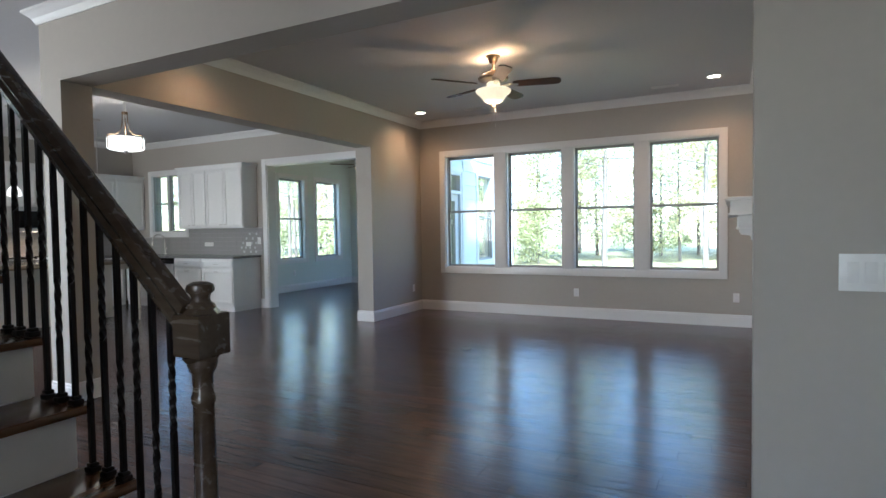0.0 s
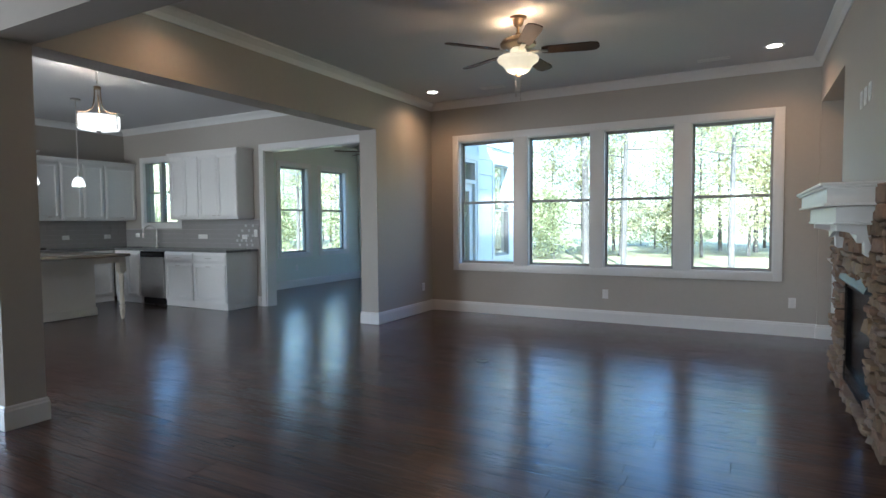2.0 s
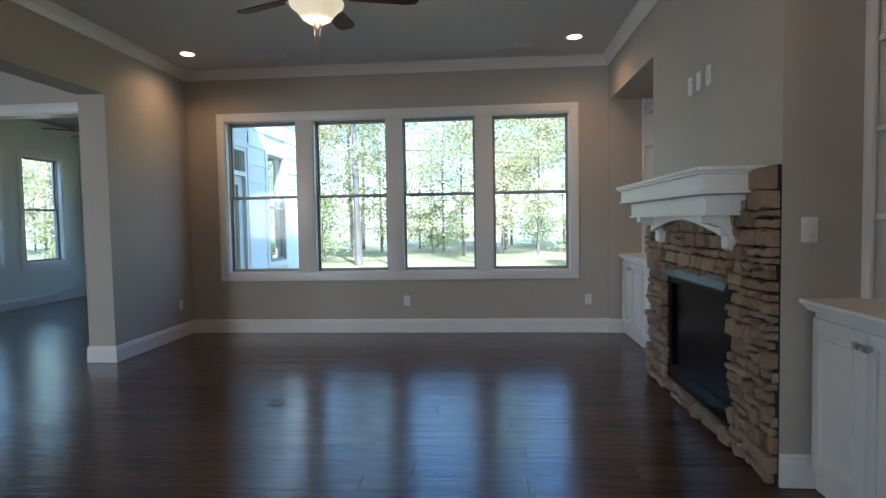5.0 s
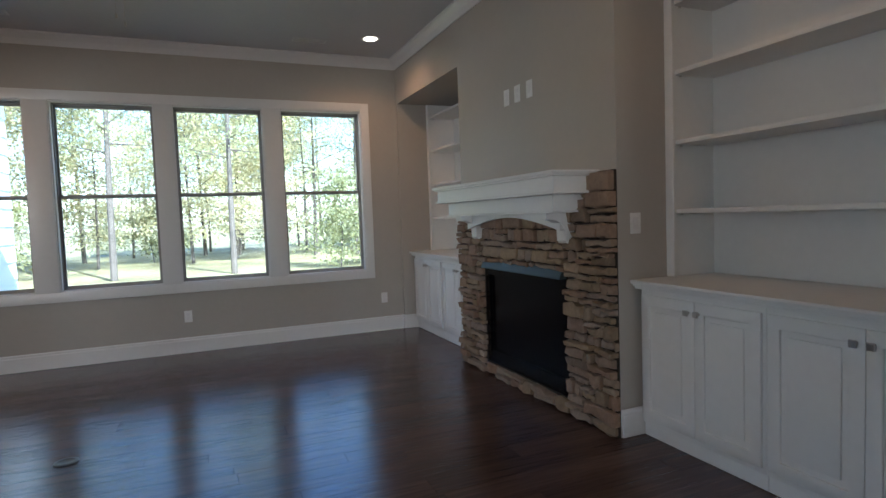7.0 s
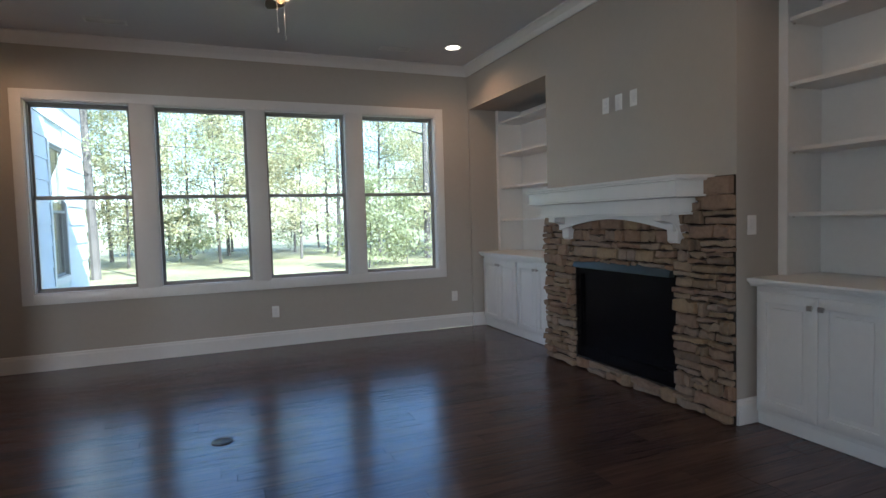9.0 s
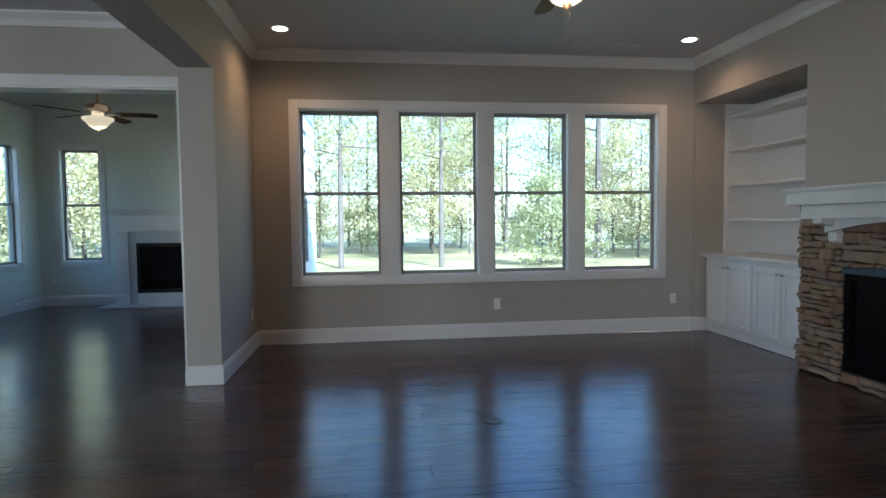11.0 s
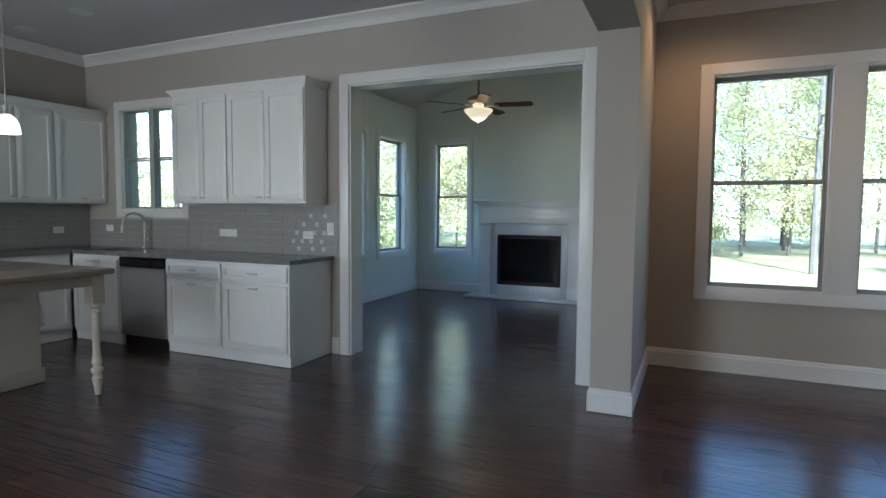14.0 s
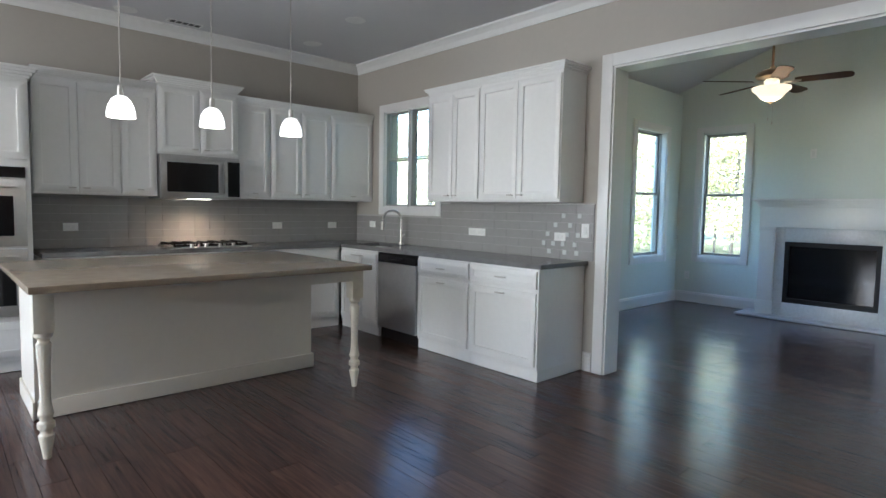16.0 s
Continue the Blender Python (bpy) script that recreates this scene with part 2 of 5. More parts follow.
def tube(bm, points, r, n=10, square=False):
    """A rod along points."""
    pts = [Vector(p) for p in points]
    rings = []
    for i, p in enumerate(pts):
        d = (pts[min(i + 1, len(pts) - 1)] - pts[max(i - 1, 0)]).normalized()
        side = d.cross(Vector((0, 0, 1)))
        side = side.normalized() if side.length > 0.05 else Vector((1, 0, 0))
        up = side.cross(d).normalized()
        rings.append([bm.verts.new(p + side * r * math.cos(2 * math.pi * k / n) + up * r * math.sin(2 * math.pi * k / n)) for k in range(n)])
    for a, b in zip(rings, rings[1:]):
        for k in range(n):
            bm.faces.new((a[k], a[(k + 1) % n], b[(k + 1) % n], b[k]))
    bm.faces.new(rings[0])
    bm.faces.new(rings[-1])


def sweep(bm, outline, path, closed=False):
    """Run a flat outline of (out, up) along a level path of (x, y); out points to the path's right-hand side. Corners are mitred."""
    pts = [Vector((x, y)) for x, y in path]
    n = len(pts)
    rings = []
    for i, p in enumerate(pts):
        d0 = (p - pts[i - 1]).normalized() if i or closed else None
        d1 = (pts[(i + 1) % n] - p).normalized() if i < n - 1 or closed else None
        d0, d1 = d0 or d1, d1 or d0
        n0, n1 = Vector((d0.y, -d0.x)), Vector((d1.y, -d1.x))
        m = (n0 + n1) / max(0.2, 1 + n0.dot(n1))
        rings.append([bm.verts.new((p.x + m.x * o, p.y + m.y * o, u)) for o, u in outline])
    k = len(outline)
    for i in range(n if closed else n - 1):
        a, b = rings[i], rings[(i + 1) % n]
        for j in range(k):
            bm.faces.new((a[j], b[j], b[(j + 1) % k], a[(j + 1) % k]))
    if not closed:
        bm.faces.new(rings[0])
        bm.faces.new(list(reversed(rings[-1])))


def part(name, bm, material, parent=None, label="", smooth=False):
    bmesh.ops.recalc_face_normals(bm, faces=bm.faces)
    me = bpy.data.meshes.new(name)
    bm.to_mesh(me)
    bm.free()
    me.materials.append(material)
    if smooth:
        me.shade_smooth()
        me.set_sharp_from_angle(angle=radians(35))
    ob = new(name, me)
    if parent:
        ob.parent = parent
        ob.matrix_parent_inverse = Matrix.Translation(parent.location).inverted() if parent.type == "EMPTY" and not parent.parent else Matrix()
    return tagged(ob, label)


def thing(name, x, y, z, label, category, group=""):
    ob = new(name)
    ob.location = (x, y, z)
    ob.empty_display_size = 0.1
    return tagged(ob, label, category, group)


def bpart(name, boxes, material, parent=None, label="", bevel=0.0):
    bm = bmesh.new()
    for b in boxes:
        box(bm, *b, bevel=bevel)
    return part(name, bm, material, parent, label, smooth=bool(bevel))


def structure(name, boxes, material, label=""):
    return tagged(bpart(name, boxes, material, None, label), kind="structure")


def wall_boxes(axis, a0, a1, c0, c1, z0, z1, holes=()):
    """Boxes of a wall along axis from a0 to a1, thick from c0 to c1, round holes (a, b, low, high)."""
    out = []

    def put(p, q, lo, hi):
        if q - p > 1e-4 and hi - lo > 1e-4:
            out.append((p, c0, lo, q, c1, hi) if axis == "x" else (c0, p, lo, c1, q, hi))
    at = a0
    for a, b, lo, hi in sorted(holes):
        put(at, a, z0, z1)
        put(a, b, z0, lo)
        put(a, b, hi, z1)
        at = b
    put(at, a1, z0, z1)
    return out


# ---------- structure ----------
FLOOR_X0, FLOOR_X1, FLOOR_Y0, FLOOR_Y1 = -11.35, E_OUT, -2.2, S_IN + 0.2
floor = structure("floor", [(FLOOR_X0, FLOOR_Y0, -0.2, FLOOR_X1, 8.88, -0.006), (SW_IN - 0.2, 8.88, -0.2, SE_IN + 0.15, FLOOR_Y1, -0.006)], M_BLACKM, "dark subfloor between the floor boards")

WIN_MAIN = [(-4.64, -3.79), (-3.60, -2.74), (-2.58, -1.73), (-1.555, -0.69)]
W_LO, W_HI = 0.70, 2.46
structure("wall_north", wall_boxes("x", MID0, E_OUT, W_IN, W_IN + 0.18, 0, CEIL, [(a, b, W_LO, W_HI) for a, b in WIN_MAIN]), M_WALL, "greige painted wall round four tall windows")
structure("wall_alcove_end", [(E_IN, 8.86, 0, E_BACK, W_IN, CEIL)], M_WALL)
structure("wall_east", wall_boxes("y", -2.2, W_IN, E_BACK, E_OUT, 0, CEIL), M_WALL, "greige painted wall behind the shelves")
structure("chimney_breast", wall_boxes("y", 5.21, 7.22, E_IN, E_BACK, 0, CEIL, [(5.66, 6.78, 0.10, 0.90)]), M_WALL, "greige painted chimney breast")
structure("header_alcove", [(E_IN, 7.22, 2.56, E_BACK, 8.86, CEIL), (-0.10, BEAM1, 2.56, E_BACK, 5.21, CEIL)], M_WALL)
structure("wall_near", [(-0.48, 2.96, 0, E_BACK, 3.10, CEIL)], M_WALL, "greige painted end of wall with a switch plate")
structure("wall_mid", [(MID0, MID_END, 0, MID1, 8.90, CEIL), (MID0, BEAM1, SOFFIT, MID1, MID_END, CEIL)], M_WALL, "greige painted wall and header between rooms")
structure("column", [(MID0, BEAM0, 0, MID1, BEAM1, CEIL)], M_WALL, "greige painted square column")
structure("wall_alcove_return", [(-0.10, BEAM0, 0, E_BACK, BEAM1, SOFFIT)], M_WALL)
structure("beam", [(MID1, BEAM0, SOFFIT, E_BACK, BEAM1, CEIL)], M_WALL, "greige painted dropped beam")
KWIN = (-10.58, -9.66, 1.33, 2.42)
SO = (-7.60, -5.53, 0, 2.45)
structure("wall_kitchen_north", wall_boxes("x", KW - 0.2, MID0, K_IN, K_IN + 0.19, 0, CEIL, [KWIN, SO]), M_WALL, "greige painted kitchen wall with a cased opening")
# openings in these two walls are unseen, added to let daylight in
structure("wall_kitchen_west", wall_boxes("y", -2.2, K_IN, KW - 0.2, KW, 0, CEIL, [(-0.9, 0.4, W_LO, W_HI), (0.8, 2.1, W_LO, W_HI)]), M_WALL)
structure("wall_south", wall_boxes("x", KW, E_BACK, -2.4, -2.2, 0, CEIL, [(-9.5, -7.5, 0.8, 2.3), (-1.5, -0.6, 0.3, 2.4)]), M_WALL)
SUN_W = [(8.66, 9.47), (9.87, 10.68), (11.08, 11.93)]
DOOR = (9.15, 9.97)
SUN_E = (10.68, 11.36)
SUN_N = [(-8.75, -8.16), (-6.00, -5.41)]
GABLE = 0.78
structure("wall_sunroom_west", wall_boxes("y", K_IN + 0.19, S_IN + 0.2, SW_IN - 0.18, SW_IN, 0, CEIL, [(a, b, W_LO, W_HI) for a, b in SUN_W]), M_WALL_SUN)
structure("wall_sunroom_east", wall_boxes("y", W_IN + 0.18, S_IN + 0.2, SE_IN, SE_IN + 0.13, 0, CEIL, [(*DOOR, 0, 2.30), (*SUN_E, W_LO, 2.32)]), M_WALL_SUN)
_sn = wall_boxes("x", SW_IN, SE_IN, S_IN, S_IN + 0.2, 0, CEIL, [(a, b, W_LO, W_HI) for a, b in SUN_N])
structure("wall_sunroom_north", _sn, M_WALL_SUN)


def gable(name, y0, y1):
    bm = bmesh.new()
    mid = (SW_IN + SE_IN) / 2
    tri = [(SW_IN - 0.18, CEIL), (SE_IN + 0.13, CEIL), (mid + 0.03, CEIL + GABLE)]
    a = [bm.verts.new((x, y0, z)) for x, z in tri]
    b = [bm.verts.new((x, y1, z)) for x, z in tri]
    bm.faces.new(a), bm.faces.new(list(reversed(b)))
    for i in range(3):
        bm.faces.new((a[i], a[(i + 1) % 3], b[(i + 1) % 3], b[i]))
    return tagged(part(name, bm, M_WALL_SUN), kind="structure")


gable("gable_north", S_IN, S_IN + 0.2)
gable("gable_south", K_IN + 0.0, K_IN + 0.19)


def slope(name, x0, z0, x1, z1, y0, y1, t=0.12):
    bm = bmesh.new()
    vs = [bm.verts.new(p) for p in ((x0, y0, z0), (x1, y0, z1), (x1, y0, z1 + t), (x0, y0, z0 + t))]
    ws = [bm.verts.new((v.co.x, y1, v.co.z)) for v in vs]
    bm.faces.new(vs), bm.faces.new(list(reversed(ws)))
    for i in range(4):
        bm.faces.new((vs[i], vs[(i + 1) % 4], ws[(i + 1) % 4], ws[i]))
    return tagged(part(name, bm, M_CEIL), kind="structure")


_mid = (SW_IN + SE_IN) / 2
slope("ceiling_sunroom_west", SW_IN - 0.18, CEIL, _mid, CEIL + GABLE, K_IN + 0.19, S_IN + 0.2)
slope("ceiling_sunroom_east", _mid, CEIL + GABLE, SE_IN + 0.13, CEIL, K_IN + 0.19, S_IN + 0.2)
structure("ceiling", [(KW - 0.2, -2.4, CEIL, E_OUT, K_IN + 0.19, CEIL + 0.15), (MID0, K_IN + 0.19, CEIL, E_OUT, W_IN + 0.18, CEIL + 0.15)], M_CEIL, "flat white painted ceiling")

# crown and base mouldings
CROWN = [(0, -0.105), (0.012, -0.105), (0.018, -0.09), (0.035, -0.06), (0.07, -0.028), (0.085, -0.018), (0.085, 0), (0, 0)]
BASE = [(0, 0.003), (0.016, 0.003), (0.016, 0.125), (0.011, 0.135), (0.011, 0.148), (0.004, 0.158), (0, 0.158)]


def moulding(name, outline, z, paths, label):
    bm = bmesh.new()
    for p in paths:
        sweep(bm, [(o, u + z) for o, u in outline], p)
    return tagged(part(name, bm, M_TRIM, None, label), kind="structure")


moulding("crown_great_room", CROWN, CEIL - 0.001, [[(MID1, BEAM1), (MID1, W_IN), (E_IN, W_IN), (E_IN, 5.21), (-0.10, 5.21), (-0.10, BEAM1), (MID1, BEAM1), (MID1, BEAM1 + 0.3)]], "white crown moulding")
moulding("crown_kitchen", CROWN, CEIL - 0.001, [[(KW, -2.2), (KW, K_IN), (MID0, K_IN), (MID0, BEAM0), (E_BACK, BEAM0)]], "white crown moulding")
moulding("baseboard_great_room", BASE, 0, [[(MID0, BEAM0), (MID1, BEAM0), (MID1, BEAM1), (MID0, BEAM1), (MID0, BEAM0)],
         [(MID0, K_IN), (MID0, MID_END), (MID1, MID_END), (MID1, W_IN), (E_IN, W_IN), (E_IN, 8.86), (-0.10, 8.86)],
         [(E_IN, 5.21), (-0.10, 5.21)], [(-0.48, 3.10), (-0.48, 2.96), (E_BACK, 2.96)]], "white two-step baseboard")
moulding("baseboard_sunroom", BASE, 0, [[(-7.6, K_IN + 0.19), (SW_IN, K_IN + 0.19), (SW_IN, S_IN), (-7.95, S_IN)], [(-6.10, S_IN), (SE_IN, S_IN), (SE_IN, W_IN + 0.20)], [(-7.79, K_IN), (-7.71, K_IN)]], "white two-step baseboard")

# ---------- windows ----------


def facing(side, front):
    """Maps (along, depth, z) boxes to the world. side: where the face looks; depth grows away from it."""
    def m(u0, v0, z0, u1, v1, z1):
        if side == "S":
            return (u0, front + v0, z0, u1, front + v1, z1)
        if side == "N":
            return (u0, front - v1, z0, u1, front - v0, z1)
        if side == "W":
            return (front + v0, u0, z0, front + v1, u1, z1)
        return (front - v1, u0, z0, front - v0, u1, z1)
    return m


def window(name, side, front, a, b, lo, hi, deep=0.07, slim=1.0, label="dark-framed double-hung window with clear panes"):
    """A double-hung window in an opening a..b, lo..hi of the wall whose inner face is at front."""
    m = facing(side, front)
    x, y, _, x1, y1, _ = m((a + b) / 2, 0.09, lo, (a + b) / 2, 0.09, lo)
    w = tagged(new(name), label, kind="structure")
    w.location = (x, y, lo)
    j, f, s, e = 0.012, 0.020 * slim, 0.026 * slim, 0.018 * slim
    mid = (lo + hi) / 2
    bpart("window_jamb", [m(a, -0.001, lo, a + j, deep, hi), m(b - j, -0.001, lo, b, deep, hi), m(a + j, -0.001, hi - j, b - j, deep, hi), m(a + j, -0.001, lo, b - j, deep, lo + j)], M_TRIM, w, "white painted jamb")
    bpart("window_frame", [m(a, deep, lo, a + f, deep + 0.08, hi), m(b - f, deep, lo, b, deep + 0.08, hi), m(a + f, deep, hi - f, b - f, deep + 0.08, hi), m(a + f, deep, lo, b - f, deep + 0.08, lo + f)], M_FRAME, w, "dark bronze frame")
    a2, b2 = a + f, b - f
    for nm, z0, z1, d in (("upper_sash", mid - 0.015, hi - f, deep + 0.045), ("lower_sash", lo + f, mid + 0.020, deep + 0.015)):
        sh = bpart(nm, [m(a2, d, z0, a2 + e, d + 0.025, z1), m(b2 - e, d, z0, b2, d + 0.025, z1), m(a2 + e, d, z1 - s, b2 - e, d + 0.025, z1), m(a2 + e, d, z0, b2 - e, d + 0.025, z0 + s)], M_FRAME, w, "dark bronze sash")
        g = bpart("pane", [m(a2 + e, d + 0.011, z0 + s, b2 - e, d + 0.014, z1 - s)], M_GLASS, sh, "clear glass pane")
        g.visible_shadow = False
    return w


def casing(name, side, front, a, b, lo, hi, posts=(), wd=0.09, sill=True, t=0.02):
    m = facing(side, front)
    z0 = lo - wd if sill else 0.003
    bx = [m(a - wd, -t, z0, a, 0, hi + wd), m(b, -t, z0, b + wd, 0, hi + wd), m(a, -t, hi, b, 0, hi + wd)]
    if sill:
        bx.append(m(a, -t, z0, b, 0, lo))
    for p, q in posts:
        bx.append(m(p, -t, lo, q, 0, hi))
    ob = bpart(name, bx, M_TRIM, None, "flat white painted window and door casing", bevel=0.003)
    return tagged(ob, kind="structure")


for i, (a, b) in enumerate(WIN_MAIN):
    window("window_%d" % (i + 1), "S", W_IN, a, b, W_LO, W_HI)
casing("trim_main_windows", "S", W_IN, WIN_MAIN[0][0], WIN_MAIN[-1][1], W_LO, W_HI, [(WIN_MAIN[i][1], WIN_MAIN[i + 1][0]) for i in range(3)])
window("window_5", "S", K_IN, KWIN[0], -10.135, KWIN[2], KWIN[3], 0.02, slim=0.6)
window("window_6", "S", K_IN, -10.115, KWIN[1], KWIN[2], KWIN[3], 0.02, slim=0.6)
structure("window_post", [(-10.135, K_IN + 0.02, KWIN[2], -10.115, K_IN + 0.10, KWIN[3])], M_FRAME)
casing("trim_kitchen_window", "S", K_IN, KWIN[0], KWIN[1], KWIN[2], KWIN[3])
for i, (a, b) in enumerate(SUN_W):
    window("window_%d" % (7 + i), "E", SW_IN, a, b, W_LO, W_HI)
    casing("trim_sunroom_window", "E", SW_IN, a, b, W_LO, W_HI)
for i, (a, b) in enumerate(SUN_N):
    window("window_%d" % (10 + i), "S", S_IN, a, b, W_LO, W_HI)
    casing("trim_sunroom_window", "S", S_IN, a, b, W_LO, W_HI)
window("window_12", "W", SE_IN, *SUN_E, W_LO, 2.32)
# unseen window, added to light the kitchen
window("window_13", "N", -2.2, -9.5, -7.5, 0.8, 2.3)
# cased opening to the sunroom, with lined jambs
casing("trim_cased_opening", "S", K_IN, SO[0], SO[1], 0, SO[3], sill=False, wd=0.095)
structure("trim_opening_jamb", [(SO[0] - 0.002, K_IN, 0.003, SO[0] + 0.015, K_IN + 0.19, SO[3]), (SO[1] - 0.015, K_IN, 0.003, SO[1] + 0.002, K_IN + 0.19, SO[3]),
                                (SO[0] + 0.015, K_IN, SO[3] - 0.015, SO[1] - 0.015, K_IN + 0.19, SO[3] + 0.002)], M_TRIM)

# three more unseen windows, added to light hall and kitchen
window("window_14", "N", -2.2, -1.5, -0.6, 0.3, 2.4)
window("window_15", "E", KW, -0.9, 0.4, W_LO, W_HI)
window("window_16", "E", KW, 0.8, 2.1, W_LO, W_HI)
D0, D1 = DOOR
door = tagged(thing("door_1", SE_IN + 0.07, (D0 + D1) / 2, 0, "white glazed sunroom door with a transom above", "door"), kind="structure")
bpart("door_frame", [(SE_IN + 0.02, D0, 0, SE_IN + 0.15, D0 + 0.06, 2.30), (SE_IN + 0.02, D1 - 0.06, 0, SE_IN + 0.15, D1, 2.30), (SE_IN + 0.02, D0 + 0.06, 2.25, SE_IN + 0.15, D1 - 0.06, 2.30), (SE_IN + 0.02, D0 + 0.06, 1.92, SE_IN + 0.15, D1 - 0.06, 1.98)], M_TRIM, door)
bpart("door_leaf", [(SE_IN + 0.05, D0 + 0.06, 0.01, SE_IN + 0.10, D0 + 0.18, 1.92), (SE_IN + 0.05, D1 - 0.18, 0.01, SE_IN + 0.10, D1 - 0.06, 1.92), (SE_IN + 0.05, D0 + 0.18, 0.01, SE_IN + 0.10, D1 - 0.18, 0.25), (SE_IN + 0.05, D0 + 0.18, 1.80, SE_IN + 0.10, D1 - 0.18, 1.92)], M_TRIM, door)
for z0, z1 in ((0.25, 1.80), (1.98, 2.25)):
    g = bpart("pane", [(SE_IN + 0.072, D0 + 0.07, z0, SE_IN + 0.078, D1 - 0.07, z1)], M_GLASS, door)
    g.visible_shadow = False

# ---------- stone fireplace ----------
FX = E_IN


def ledge_stones():
    """Stacked ledge stone over the chimney's face: uneven courses, each stone its own shape."""
    rnd = random.Random(7)
    y0, y1, top = 5.212, 7.218, 1.50
    wall = bpart("stone_backing", [(FX - 0.018, y0, 0.002, FX - 0.001, 5.66, top), (FX - 0.018, 6.78, 0.002, FX - 0.001, y1, top), (FX - 0.018, 5.66, 0.90, FX - 0.001, 6.78, top), (FX - 0.018, 5.66, 0.002, FX - 0.001, 6.78, 0.10)], mat("dark_mortar", (0.02, 0.016, 0.012), 0.95), None, "dark mortar bed behind stacked ledge stones")
    tagged(wall, kind="structure")
    zones = [(y0, 5.655, 0.004, top), (6.785, y1, 0.004, top), (5.655, 6.785, 0.905, 1.36), (5.655, 6.785, 0.004, 0.095)]
    def stone(y, w, z, h):
        d = rnd.uniform(0.024, 0.066)
        bm = bmesh.new()
        x = FX - 0.010
        g = rnd.uniform(0.003, 0.007)
        box(bm, x - d, y + g, z + g, x, y + w - g, z + h - g)
        bmesh.ops.subdivide_edges(bm, edges=[e for e in bm.edges if abs(e.verts[0].co.y - e.verts[1].co.y) > 0.05], cuts=3)
        tilt = rnd.uniform(-0.05, 0.05)
        for v in bm.verts:
            v.co.z += (v.co.y - y - w / 2) * tilt
            if v.co.x < x - 0.01:
                v.co.x += rnd.uniform(-0.008, 0.014)
                v.co.z += rnd.uniform(-0.007, 0.007)
                v.co.y += rnd.uniform(-0.006, 0.006)
        es = [e for e in bm.edges if min(v.co.x for v in e.verts) < x - 0.01 and not e.is_boundary and e.calc_face_angle(0) > 0.8]
        bmesh.ops.bevel(bm, geom=es, offset=min(0.009, h * 0.16), segments=2, affect="EDGES", profile=0.6)
        part("stone", bm, M_STONE_V, wall, smooth=True)

    for a, b, lo, hi in zones:
        z = lo
        while z < hi - 0.015:
            h = min(rnd.choice((0.038, 0.046, 0.056, 0.066, 0.078, 0.09)), hi - z)
            if hi - (z + h) < 0.03:
                h = hi - z
            y = a + rnd.uniform(-0.016, 0.0)
            while y < b - 0.01:
                w = rnd.choice((0.08, 0.12, 0.16, 0.20, 0.26)) * rnd.uniform(0.85, 1.15)
                if b - (y + w) < 0.07:
                    w = b - y
                if h > 0.07 and rnd.random() < 0.35:
                    k = h * rnd.uniform(0.38, 0.62)
                    stone(y, w, z, k)
                    stone(y + rnd.uniform(-0.008, 0.008), w, z + k, h - k)
                else:
                    stone(y, w, z, h)
                y += w
            z += h


def stone_material():
    m = M_STONE.copy()
    m.name = "ledge_stone_varied"
    nt = m.node_tree
    b = nt.nodes["Principled BSDF"]
    old = b.inputs["Base Color"].links[0].from_socket
    info = nt.nodes.new("ShaderNodeObjectInfo")
    ramp = nt.nodes.new("ShaderNodeValToRGB")
    r = ramp.color_ramp
    r.elements[0].color, r.elements[1].color = (0.10, 0.075, 0.055, 1), (0.30, 0.24, 0.18, 1)
    for p, c in ((0.3, (0.30, 0.22, 0.12, 1)), (0.55, (0.24, 0.20, 0.165, 1)), (0.8, (0.22, 0.12, 0.07, 1))):
        r.elements.new(p).color = c
    nt.links.new(info.outputs["Random"], ramp.inputs[0])
    mx = nt.nodes.new("ShaderNodeMix")
    mx.data_type = "RGBA"
    mx.inputs[0].default_value = 0.6
    nt.links.new(old, mx.inputs[6])
    nt.links.new(ramp.outputs[0], mx.inputs[7])
    nt.links.new(mx.outputs[2], b.inputs["Base Color"])
    return m


M_STONE_V = stone_material()

firebox = thing("fireplace_insert", FX, 6.22, 0.1, "black metal gas fireplace insert set in ledge stone", "fireplace")
bpart("firebox", [(FX + 0.38, 5.66, 0.1, FX + 0.40, 6.78, 0.9), (FX + 0.0, 5.662, 0.1, FX + 0.38, 5.68, 0.9), (FX + 0.0, 6.76, 0.1, FX + 0.38, 6.778, 0.9), (FX, 5.68, 0.102, FX + 0.38, 6.76, 0.12), (FX, 5.68, 0.88, FX + 0.38, 6.76, 0.898)], M_BLACKM, firebox)
bpart("surround", [(FX - 0.012, 5.665, 0.102, FX + 0.01, 5.72, 0.895), (FX - 0.012, 6.72, 0.102, FX + 0.01, 6.775, 0.895), (FX - 0.012, 5.72, 0.102, FX + 0.01, 6.72, 0.20), (FX - 0.012, 5.72, 0.80, FX + 0.01, 6.72, 0.895)], M_GLASS_DARK, firebox)
bpart("glass_front", [(FX + 0.012, 5.72, 0.20, FX + 0.018, 6.72, 0.80)], M_GLASS_DARK, firebox, "dark glass front")
bm = bmesh.new()
hood = [(FX - 0.002, 0.925), (FX - 0.035, 0.925), (FX - 0.065, 0.865), (FX - 0.065, 0.855), (FX - 0.002, 0.855)]
a = [bm.verts.new((x, 5.68, z)) for x, z in hood]
b = [bm.verts.new((x, 6.76, z)) for x, z in hood]
bm.faces.new(a), bm.faces.new(b)
for i in range(5):
    bm.faces.new((a[i], a[(i + 1) % 5], b[(i + 1) % 5], b[i]))
